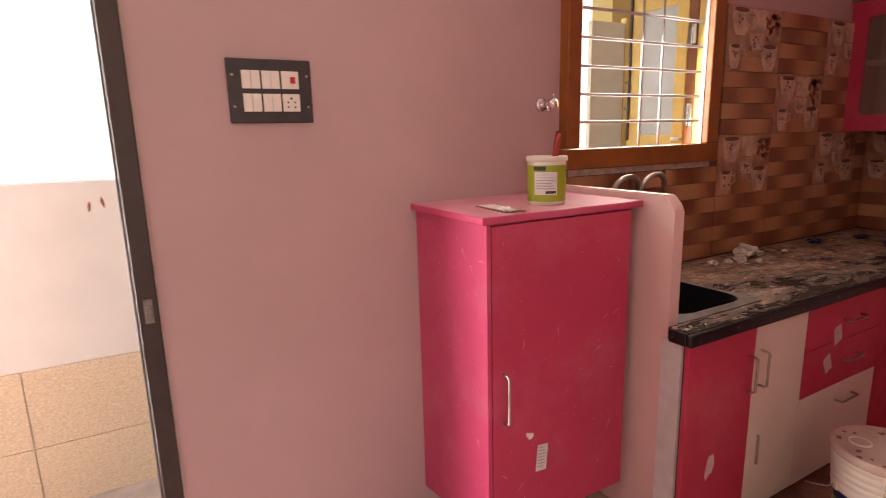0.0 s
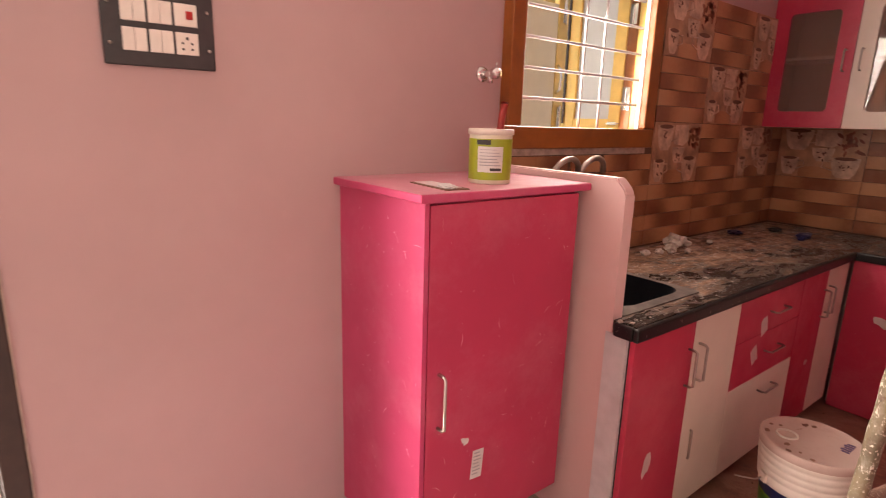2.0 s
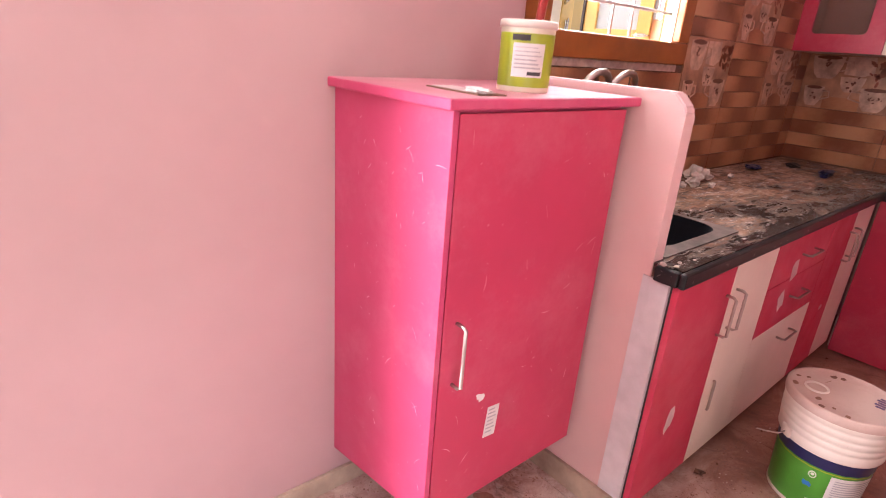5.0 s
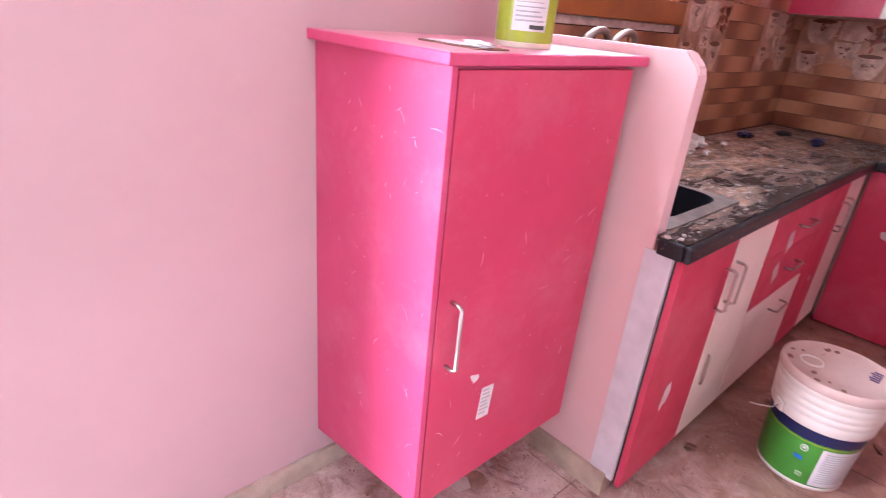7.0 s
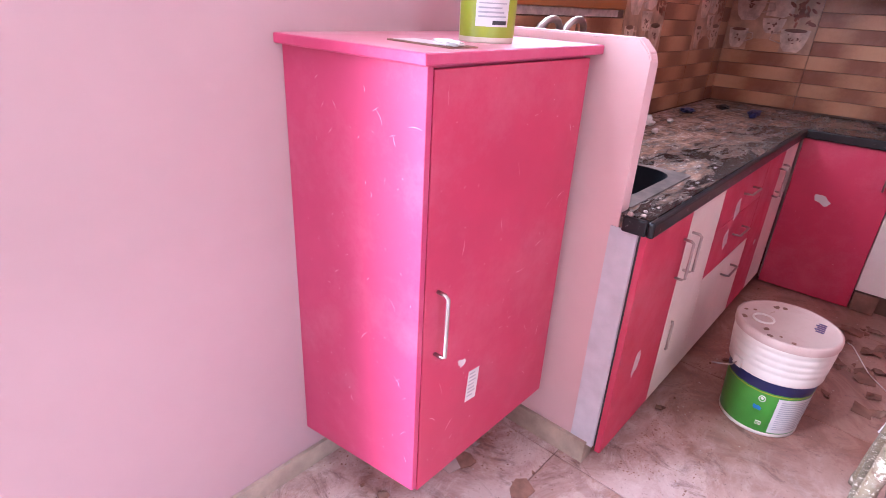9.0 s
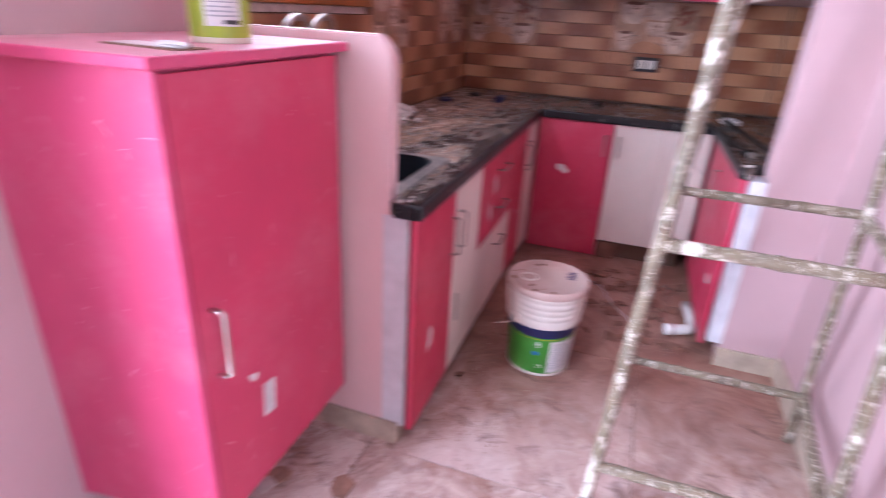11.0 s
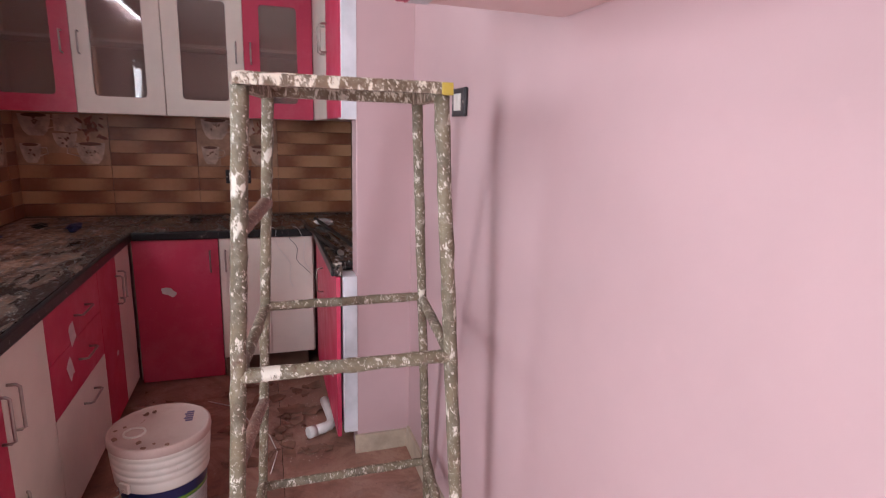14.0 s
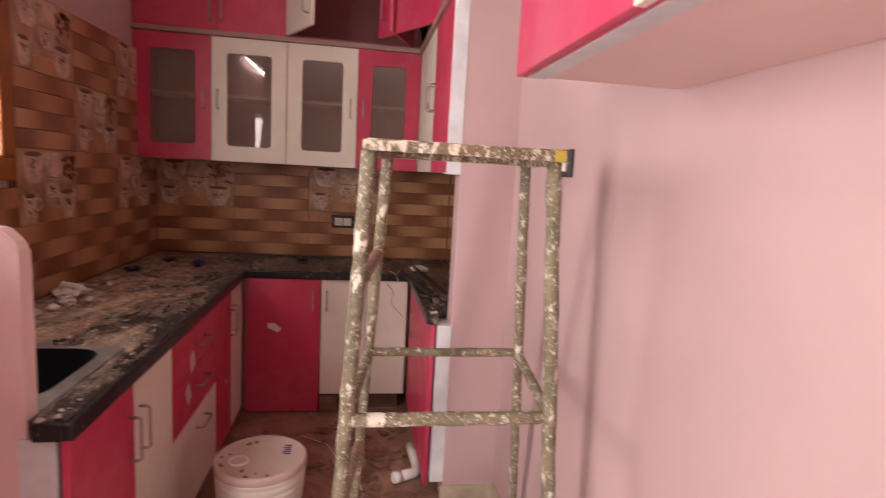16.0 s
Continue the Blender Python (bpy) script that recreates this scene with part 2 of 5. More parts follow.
M_CHROME = plain("chrome", (0.75, 0.74, 0.73), 0.12, 1.0, 0.04, 20, 0.02)
M_BLACK = plain("black_switch_plate", (0.022, 0.017, 0.019), 0.42, 0, 0.3, 30)
M_SWITCH = plain("cream_switch_plastic", (0.72, 0.66, 0.60), 0.38, 0, 0.06, 20)
M_REDLED = plain("red_indicator", (0.4, 0.01, 0.01), 0.3)
M_SINK = plain("black_sink_composite", (0.006, 0.007, 0.010), 0.3, 0, 0.3, 60)
M_SINKRIM = plain("dusty_sink_rim", (0.12, 0.095, 0.085), 0.45, 0, 0.6, 14)
M_WOOD = plain("varnished_orange_wood", (0.25, 0.075, 0.014), 0.34, 0, 0.25, 7)
M_YWOOD = plain("yellow_varnished_wood", (0.74, 0.52, 0.15), 0.4, 0, 0.15, 7)
M_DOORF = plain("dark_brown_door_frame", (0.034, 0.016, 0.013), 0.52, 0, 0.3, 12)
M_DOORE = plain("pale_worn_edge", (0.42, 0.32, 0.27), 0.55, 0, 0.3, 30)
M_DULL = plain("dull_steel", (0.20, 0.17, 0.155), 0.5, 0.6, 0.4, 40)
M_BAR = plain("grey_painted_bar", (0.46, 0.42, 0.42), 0.45, 0.1)
M_SKIRT = plain("beige_stone_skirting", (0.40, 0.32, 0.24), 0.45, 0, 0.25, 12)
M_OUTW = plain("white_parapet_paint", (0.73, 0.74, 0.69), 0.7, 0, 0.04, 6)
M_OUTG = plain("speckled_beige_stone", (0.66, 0.56, 0.39), 0.5, 0, 0.25, 130)
M_OUTF = plain("outdoor_floor_tile", (0.5, 0.45, 0.38), 0.6, 0, 0.2, 9)
M_YWALL = plain("yellow_wall_paint", (0.56, 0.41, 0.16), 0.7, 0, 0.06, 5)
M_FROST = plain("grey_frosted_pane", (0.54, 0.59, 0.62), 0.25, 0, 0.06, 5)
M_PANEL = plain("grey_cream_panel", (0.78, 0.72, 0.56), 0.45, 0, 0.06, 5)
M_LADDER = splashed_metal("paint_splashed_metal", (0.15, 0.115, 0.07), (0.62, 0.55, 0.46), 0.56)
M_LADTOP = splashed_metal("paint_caked_board", (0.15, 0.095, 0.055), (0.64, 0.55, 0.44), 0.515)
M_LADWOOD = splashed_metal("splashed_wood_rung", (0.22, 0.12, 0.085), (0.5, 0.42, 0.36), 0.60)
M_YPAINT = plain("yellow_paint_blob", (0.48, 0.34, 0.05), 0.5)
M_PAIL = laminate("dusty_white_plastic", (0.66, 0.58, 0.51), (0.42, 0.27, 0.20), 0.5, 2.0)
M_LID = laminate("stained_lid", (0.50, 0.36, 0.31), (0.27, 0.145, 0.10), 0.6, 2.6)
M_GREEN = plain("green_print", (0.07, 0.27, 0.03), 0.35, 0, 0.15, 8)
M_NAVY = plain("navy_print", (0.012, 0.014, 0.07), 0.35, 0, 0.2, 8)
M_PAPER = plain("white_paper", (0.62, 0.58, 0.56), 0.7, 0, 0.07, 30)
M_SCRAP = plain("faded_pink_paper", (0.60, 0.47, 0.47), 0.7, 0, 0.1, 30)
M_GREYINK = plain("grey_ink", (0.38, 0.37, 0.37), 0.7)
# black for print and wire, also for painted shade in the door gap
M_INK_SHADE = plain("dark_ink_and_gap_shade", (0.04, 0.035, 0.035), 0.6)
M_PURPLE = plain("purple_stamp_ink", (0.10, 0.06, 0.13), 0.6)
M_BLUE = plain("blue_print", (0.02, 0.14, 0.42), 0.4)
M_LIME = plain("lime_green_print", (0.30, 0.36, 0.02), 0.36, 0, 0.15, 12)
M_CAN = plain("cream_tub_plastic", (0.66, 0.60, 0.48), 0.42)
M_BRUSH = plain("red_brush_handle", (0.30, 0.018, 0.014), 0.4)
M_CARD = plain("brown_card", (0.20, 0.10, 0.065), 0.8, 0, 0.35, 12, 0.3)
M_RUBBLE = plain("white_plaster_lump", (0.50, 0.42, 0.37), 0.9, 0, 0.15, 30, 0.6)
M_FLAKE = plain("brown_plaster_flake", (0.30, 0.17, 0.12), 0.9, 0, 0.3, 25, 0.5)
M_PVC = plain("white_pvc", (0.70, 0.66, 0.62), 0.4)
M_ROD = plain("dark_iron", (0.03, 0.026, 0.024), 0.45, 0.6)
M_TUBE = glow("lit_tube", (1.0, 0.98, 0.95), 14.0)
M_LAMPW = plain("white_lamp_housing", (0.75, 0.75, 0.73), 0.4)
M_GLASS = fluted_glass()


# ---- mesh helpers ----
def part(name, bm, mat, parent=None, label=""):
    me = bpy.data.meshes.new(name)
    bm.normal_update()
    bm.to_mesh(me)
    bm.free()
    for m in (mat if isinstance(mat, (list, tuple)) else [mat]):
        me.materials.append(m)
    ob = new(name, me)
    if parent is not None:
        ob.parent = parent
    return tagged(ob, label)


def thing(name, label, category, group="", at=(0, 0, 0), turn=0):
    ob = new(name)
    ob.empty_display_size = 0.05
    ob.matrix_basis = pose(*at, 0, 0, turn)
    return tagged(ob, label, category, group)


def structure(name, bm, mat, label="", parent=None):
    return tagged(part(name, bm, mat, parent, label), kind="structure")


def box(lo, hi, bev=0.0, bm=None):
    own = bmesh.new()
    size = [b - a for a, b in zip(lo, hi)]
    mid = [(a + b) / 2 for a, b in zip(lo, hi)]
    bmesh.ops.create_cube(own, size=1.0, matrix=Matrix.Translation(mid) @ Matrix.Diagonal((*size, 1)))
    if bev:
        bmesh.ops.bevel(own, geom=own.edges[:], offset=bev, segments=2, profile=0.5, affect="EDGES")
    if bm is None:
        return own
    return joined(bm, own)


def joined(bm, own):
    me = bpy.data.meshes.new("join")
    own.to_mesh(me)
    own.free()
    bm.from_mesh(me)
    bpy.data.meshes.remove(me)
    return bm


def tube(points, r, seg=10, bm=None, rough=0.0, closed_ends=True):
    bm = bm or bmesh.new()
    pts = [Vector(p) for p in points]
    rings = []
    ref = Vector((0.31, 0.17, 0.93)).normalized()
    for k, p in enumerate(pts):
        d = (pts[min(k + 1, len(pts) - 1)] - pts[max(k - 1, 0)]).normalized()
        u = d.cross(ref)
        if u.length < 0.05:
            u = d.cross(Vector((1, 0, 0)))
        u.normalize()
        v = d.cross(u)
        ring = []
        for j in range(seg):
            a = 2 * math.pi * j / seg
            n = u * math.cos(a) + v * math.sin(a)
            rr = r * (1 + rough * noise.noise((p + n * r) * 38))
            ring.append(bm.verts.new(p + n * rr))
        rings.append(ring)
    for a, b in zip(rings, rings[1:]):
        for j in range(seg):
            f = bm.faces.new((a[j], a[(j + 1) % seg], b[(j + 1) % seg], b[j]))
            f.smooth = True
    if closed_ends:
        bm.faces.new(rings[0][::-1])
        bm.faces.new(rings[-1])
    bmesh.ops.recalc_face_normals(bm, faces=bm.faces[:])
    return bm


def between(a, b, n):
    a, b = Vector(a), Vector(b)
    return [a.lerp(b, k / n) for k in range(n + 1)]


def lathe(profile, seg=40, bm=None):
    bm = bm or bmesh.new()
    rings = [[bm.verts.new((r * math.cos(2 * math.pi * j / seg), r * math.sin(2 * math.pi * j / seg), z)) for j in range(seg)] for r, z in profile]
    for a, b in zip(rings, rings[1:]):
        for j in range(seg):
            f = bm.faces.new((a[j], a[(j + 1) % seg], b[(j + 1) % seg], b[j]))
            f.smooth = True
    bmesh.ops.remove_doubles(bm, verts=bm.verts[:], dist=1e-6)
    bmesh.ops.recalc_face_normals(bm, faces=bm.faces[:])
    return bm


def slab_from(outline, z0, z1, bm=None):
    """A flat piece with the given outline in x and y."""
    own = bmesh.new()
    f = own.faces.new([own.verts.new((x, y, z0)) for x, y in outline])
    g = bmesh.ops.extrude_face_region(own, geom=[f])
    bmesh.ops.translate(own, verts=[v for v in g["geom"] if isinstance(v, bmesh.types.BMVert)], vec=(0, 0, z1 - z0))
    bmesh.ops.recalc_face_normals(own, faces=own.faces[:])
    if bm is None:
        return own
    return joined(bm, own)


def moved(bm, m):
    bmesh.ops.transform(bm, matrix=m, verts=bm.verts[:])
    return bm


def rounded(w, h, r, n=5, cx=0.0, cy=0.0):
    out = []
    for sx, sy, a0 in ((1, 1, 0), (-1, 1, 90), (-1, -1, 180), (1, -1, 270)):
        for k in range(n + 1):
            a = radians(a0 + 90 * k / n)
            out.append((cx + sx * (w / 2 - r) + r * math.cos(a), cy + sy * (h / 2 - r) + r * math.sin(a)))
    return out


def ring_slab(outer, inner, z0, z1):
    """A flat frame between two outlines of the same number of points."""
    bm = bmesh.new()
    n = len(outer)
    lv = [[bm.verts.new((x, y, z)) for x, y in o] for o, z in ((outer, z0), (inner, z0), (outer, z1), (inner, z1))]
    for k in range(n):
        j = (k + 1) % n
        bm.faces.new((lv[0][k], lv[0][j], lv[1][j], lv[1][k]))
        bm.faces.new((lv[2][k], lv[2][j], lv[3][j], lv[3][k]))
        bm.faces.new((lv[0][k], lv[0][j], lv[2][j], lv[2][k]))
        bm.faces.new((lv[1][k], lv[1][j], lv[3][j], lv[3][k]))
    bmesh.ops.recalc_face_normals(bm, faces=bm.faces[:])
    return bm


# local frames of the faces: x along the face, y up, z out of it
FACE_N = Matrix(((1, 0, 0, 0), (0, 0, -1, 0), (0, 1, 0, 0), (0, 0, 0, 1)))
FACE_E = Matrix(((0, 0, -1, 0), (-1, 0, 0, 0), (0, 1, 0, 0), (0, 0, 0, 1)))
FACE_S = Matrix(((-1, 0, 0, 0), (0, 0, 1, 0), (0, 1, 0, 0), (0, 0, 0, 1)))


def on(face, x, y, z):
    return Matrix.Translation((x, y, z)) @ face


def pull(parent, m, length=0.15, upright=True, rise=0.03):
    a, b = -length / 2, length / 2
    pts = [(a, 0, -0.002), (a, 0, rise * 0.7), (a + 0.006, 0, rise), (0, 0, rise), (b - 0.006, 0, rise), (b, 0, rise * 0.7), (b, 0, -0.002)]
    bm = moved(tube(pts, 0.0045, 8), m @ (pose(0, 0, 0, 0, 0, 90) if upright else Matrix.Identity(4)))
    return part("handle", bm, M_STEEL, parent, "brushed steel handle")


def panel(name, parent, face, x, y, z, w, h, mat, t=0.018, label=""):
    """A door or drawer front whose outer face is centred on the point given."""
    bm = box((-w / 2 + 0.0012, -h / 2 + 0.0012, -t), (w / 2 - 0.0012, h / 2 - 0.0012, 0), 0.0018)
    return part(name, moved(bm, on(face, x, y, z)), mat, parent, label)


def scrap(name, face, x, y, z, w, h, turn, label, mat=None, rag=0.25, seed=1, square=False):
    rnd = random.Random(seed)
    n = 11
    if square:
        outline = [(x * w * (1 + rag * (rnd.random() - 0.5)), y * h * (1 + rag * (rnd.random() - 0.5))) for x, y in ((-0.5, -0.5), (0.1, -0.46), (0.5, -0.5), (0.47, 0.1), (0.5, 0.5), (-0.1, 0.47), (-0.5, 0.44))]
    else:
        outline = [((w / 2) * (1 + rag * (rnd.random() - 0.6)) * math.cos(2 * math.pi * k / n), (h / 2) * (1 + rag * (rnd.random() - 0.6)) * math.sin(2 * math.pi * k / n)) for k in range(n)]
    bm = moved(slab_from(outline, 0.0, 0.0009), on(face, x, y, z) @ pose(0, 0, 0, 0, 0, turn))
    return tagged(part(name, bm, mat or M_PAPER), label, "paper scrap")


# ---- the shell ----
NY, SY, EX, COLX = 2.215, 0.342, 4.347, 2.868
bm = box((0.525, NY, 0), (1.985, NY + 0.2, 2.75))
for lo, hi in (((-2.2, NY, 0), (-0.45, NY + 0.2, 2.75)), ((-0.45, NY, 2.1), (0.525, NY + 0.2, 2.75)), ((1.985, NY, 0), (2.85, NY + 0.2, 1.31)),
               ((1.985, NY, 2.22), (2.85, NY + 0.2, 2.75)), ((2.85, NY, 0), (EX + 0.2, NY + 0.2, 2.75))):
    box(lo, hi, 0, bm)
structure("wall_north", bm, M_WALL, "pink painted wall with a doorway and a barred window")
structure("wall_east", box((EX, -0.2, 0), (EX + 0.2, NY, 2.75)), M_WALL, "pink painted kitchen end wall")
structure("wall_south", box((0.95, -0.2, 0), (COLX, SY, 2.75)), M_WALL, "plain pink painted wall")
structure("wall_column", box((COLX, -0.2, 0), (COLX + 0.11, 0.568, 2.75), 0.004), M_WALL, "pink painted wall pier")
structure("wall_kitchen_south", box((COLX + 0.11, -0.2, 0), (EX, 0.0, 2.75)), M_WALL, "pink painted wall behind the return counter")
structure("wall_hall_east", box((0.95, -2.4, 0), (1.15, -0.2, 2.75)), M_WALL, "pink painted hall wall")
# window opening added out of view for the hall fill lamp
bm = box((-2.2, -2.6, 0), (1.15, -2.4, 0.9))
for lo, hi in (((-2.2, -2.6, 2.2), (1.15, -2.4, 2.75)), ((-2.2, -2.6, 0.9), (-1.6, -2.4, 2.2)), ((0.6, -2.6, 0.9), (1.15, -2.4, 2.2))):
    box(lo, hi, 0, bm)
structure("wall_hall_south", bm, M_WALL, "pink painted hall wall with an added, unseen window opening")
structure("wall_west", box((-2.4, -2.6, 0), (-2.2, NY + 0.2, 2.75)), M_WALL, "pink painted hall wall")
structure("ceiling", box((-2.4, -2.6, 2.75), (EX + 0.2, NY + 0.2, 2.9)), M_CEIL, "white painted ceiling")
base_floor = structure("floor", box((-2.4, -2.6, -0.12), (EX + 0.2, NY + 0.2, -0.004)), M_GROUT, "dusty red-brown stone floor with dark joints")
structure("far_facade", box((-9, 7.0, -0.3), (12, 7.3, 6.5)), M_OUTW, "white painted facade across the lane")
structure("ground", box((-150, -150, -0.35), (150, 150, -0.3)), M_OUTF, "bare ground outside the house")

# low partition beside the cabinet, chamfered at its free top corner
bm = slab_from([(1.654, 0.0), (1.654, 1.200), (1.660, 1.218), (1.690, 1.2485), (NY, 1.25), (NY, 0.0)], 1.941, 1.985)
bm = moved(bm, Matrix(((0, 0, 1, 0), (1, 0, 0, 0), (0, 1, 0, 0), (0, 0, 0, 1))))
bmesh.ops.bevel(bm, geom=[e for e in bm.edges if e.calc_length() < 0.7], offset=0.004, segments=2, affect="EDGES")
structure("partition", bm, M_PART, "pale pink low partition with a chamfered corner")
# solid black strip painted in for the shade between door and support
structure("gap_shade", box((1.951, 1.5935, 0.07), (1.972, 1.5998, 0.786)), M_INK_SHADE, "black strip put in as the shade of the gap beside the first cabinet door")
structure("partition_end", box((1.9385, 1.600, 0.07), (1.975, 1.6535, 0.789)), M_PUTTY, "bare grey-white end of the counter support")
bm = box((1.9385, 1.6536, 0.07), (1.9409, 1.674, 0.789))
structure("trim", bm, M_PUTTY, "unpainted putty band along the partition edge")
structure("trim_column", box((COLX - 0.0025, 0.566, 0.1), (COLX + 0.10, 0.622, 0.79), 0.002), M_PUTTY, "unpainted putty band beside the pier")
structure("trim_column_high", box((COLX - 0.0025, 0.566, 1.41), (COLX + 0.10, 0.622, 2.74), 0.002), M_PUTTY, "unpainted putty band beside the wall cabinets")

for name, lo, hi in (("baseboard_north", (0.53, NY - 0.012, 0), (1.928, NY, 0.066)), ("baseboard_partition", (1.928, 1.618, 0), (1.9405, NY - 0.012, 0.08)),
                     ("baseboard_partition_end", (1.9405, 1.618, 0), (1.985, 1.6265, 0.068)), ("baseboard_column", (COLX - 0.014, SY, 0), (COLX, 0.578, 0.084)),
                     ("baseboard_south", (0.95, SY, 0), (COLX - 0.014, SY + 0.012, 0.1))):
    structure(name, box(lo, hi, 0.0015), M_SKIRT, "beige stone skirting")

# floor slabs, uneven in tone
xs, ys = [-2.2 + 0.82 * k for k in range(9)], [-2.4 + 0.82 * k for k in range(7)]
for x0 in xs:
    for y0 in ys:
        x1, y1 = min(x0 + 0.82, EX), min(y0 + 0.82, NY)
        if x1 - x0 > 0.05 and y1 - y0 > 0.05 and x0 < EX:
            part("slab", moved(box((-(x1 - x0) / 2 + 0.0015, -(y1 - y0) / 2 + 0.0015, -0.012), ((x1 - x0) / 2 - 0.0015, (y1 - y0) / 2 - 0.0015, 0.0), 0.001), Matrix.Identity(4)), M_FLOOR, base_floor).location = ((x0 + x1) / 2, (y0 + y1) / 2, 0)

# ---- doorway, and what lies outside ----
door = tagged(new("door_1"), "dark brown door frame with a steel strike plate", "door frame", kind="structure")
part("jamb", box((0.474, NY - 0.012, 0), (0.526, NY + 0.06, 2.08), 0.004), M_DOORF, door)
part("rebate", box((0.466, NY + 0.012, 0), (0.4745, NY + 0.085, 2.08), 0.002), M_DOORF, door)
part("edge", box((0.5262, NY - 0.011, 0), (0.5302, NY - 0.0005, 2.08), 0.001), M_DOORE, door, "pale worn plaster edge")
part("jamb", box((-0.45, NY - 0.012, 0), (-0.40, NY + 0.11, 2.08), 0.004), M_DOORF, door)
part("head", box((-0.40, NY - 0.012, 2.03), (0.474, NY + 0.11, 2.10), 0.004), M_DOORF, door)
plate = part("strike_plate", box((0.490, NY - 0.0155, 0.962), (0.512, NY - 0.0125, 1.03), 0.001), M_DULL, door, "dull steel strike plate")
part("lip", box((0.493, NY - 0.022, 0.978), (0.509, NY - 0.0165, 1.015), 0.002), M_DULL, plate)

structure("balcony_floor", box((-3.5, NY + 0.2, -0.12), (1.549, 3.104, -0.004)), M_OUTF, "pale outdoor tiles outside the doorway")
# unseen wall, added so the balcony lamp doesn't reach the shutter
structure("balcony_light_blocker", box((1.55, NY + 0.2, -0.1), (1.68, 3.25, 2.75)), M_OUTW, "added unseen white wall keeping balcony light out of the passage")
structure("parapet_wall", box((-3.5, 3.105, -0.1), (1.549, 3.25, 1.31), 0.004), M_OUTW, "white painted parapet wall")
facing = tagged(new("parapet_cladding"), "speckled beige stone cladding on the parapet", "cladding", kind="structure")
for k in range(7):
    for z0, z1 in ((-0.004, 0.262), (0.264, 0.588)):
        part("slab", box((-3.0 + 0.608 * k, 3.091, z0), (-2.396 + 0.608 * k, 3.1045, z1), 0.0015), M_OUTG, facing)
for k, (x, z, h) in enumerate(((0.392, 1.225, 0.045), (0.345, 1.21, 0.04))):
    scrap("stain", FACE_N, x, 3.1045, z, 0.012, h, 8 - 14 * k, "brown paint flake on the white parapet", M_WOOD, 0.5, k + 3)

# ---- window with grille; open shutter and yellow wall beyond ----
win = tagged(new("window_1"), "orange varnished window frame with a grey steel grille", "window", kind="structure")
for lo, hi in (((1.963, 2.168, 1.303), (2.880, 2.24, 1.383)), ((1.963, 2.168, 2.17), (2.880, 2.24, 2.24)),
               ((1.963, 2.168, 1.385), (2.03, 2.24, 2.17)), ((2.803, 2.168, 1.385), (2.880, 2.20, 2.17))):
    part("window_frame", box(lo, hi, 0.005), M_WOOD, win)
# white strip paints the daylight glare on the frame's rebate side
part("rebate_glare", box((2.801, 2.2005, 1.384), (2.849, 2.2185, 2.169), 0.001), M_CEIL, win, "white strip for the daylight glare on the frame rebate")
part("lining", box((2.802, 2.2190, 1.384), (2.849, 2.2490, 2.169), 0.001), M_YWOOD, win, "yellow varnished lining")
part("sill", box((1.99, 2.190, 1.2765), (2.86, 2.2005, 1.3025), 0.002), M_DOORE, win, "rough plaster lip under the frame")
for k in range(8):
    z = 1.487 + 0.107 * k
    if z < 2.16:
        part("bar", tube(between((2.025, 2.225, z), (2.801, 2.225, z), 4), 0.0062, 8), M_BAR, win)
for x in (2.428, 2.552):
    part("bar", tube(between((x, 2.234, 1.38), (x, 2.234, 2.175), 4), 0.005, 8), M_BAR, win)

shutter = thing("window_shutter", "open yellow wooden shutter with a grey frosted pane", "shutter")
for lo, hi in (((2.80, 2.302, 1.36), (2.832, 2.364, 2.25)), ((2.80, 2.566, 1.36), (2.832, 2.64, 2.25)), ((2.80, 2.3645, 1.36), (2.832, 2.5655, 1.425)), ((2.80, 2.3645, 2.02), (2.832, 2.5655, 2.25))):
    part("stile", box(lo, hi, 0.003), M_YWOOD, shutter)
part("pane", box((2.812, 2.3645, 1.425), (2.820, 2.5655, 2.02)), M_FROST, shutter, "grey frosted glass pane")
# shade along the meeting edge, painted as a dark brown strip
edge_shade = part("edge_shade", box((2.793, 2.625, 1.40), (2.7995, 2.638, 2.20), 0.001), M_DOORF, shutter, "dark brown strip with the meeting edge's shade in its colour")
structure("window_jamb", box((2.802, 2.2505, 1.3), (2.849, 2.300, 2.25), 0.003), M_WOOD, "orange varnished outer window post")
for z, h in ((1.83, 0.085), (1.465, 0.10)):
    hinge = thing("butt_hinge", "worn steel hinge screwed to the window post", "hinge", "window hinges")
    part("leaf", box((2.7985, 2.258, z), (2.8015, 2.275, z + h), 0.0008), M_CHROME, hinge)
    part("leaf", box((2.7985, 2.279, z), (2.8015, 2.297, z + h), 0.0008), M_DULL, hinge)
    part("pin", tube(between((2.797, 2.277, z - 0.004), (2.797, 2.277, z + h + 0.004), 3), 0.003, 8), M_CHROME, hinge)
bolt = thing("tower_bolt", "small steel bolt at the foot of the shutter", "bolt")
part("plate", box((2.7975, 2.315, 1.398), (2.7995, 2.365, 1.412), 0.0005), M_CHROME, bolt)
part("rod", tube(between((2.796, 2.300, 1.405), (2.796, 2.372, 1.405), 3), 0.003, 8), M_CHROME, bolt)
structure("wall_yellow", box((3.61, 3.55, -0.3), (7.0, 3.75, 2.62)), M_YWALL, "yellow painted wall across the passage")
# real soffit, lengthened out of view to keep sun off the panel door
structure("passage_soffit", box((1.69, 2.42, 2.62), (7.0, 3.75, 2.72)), M_CEIL, "white painted soffit, extended unseen to shade the passage")
structure("passage_end", box((6.8, 2.42, -0.3), (7.0, 3.549, 2.619)), M_YWALL, "yellow painted end wall of the passage")
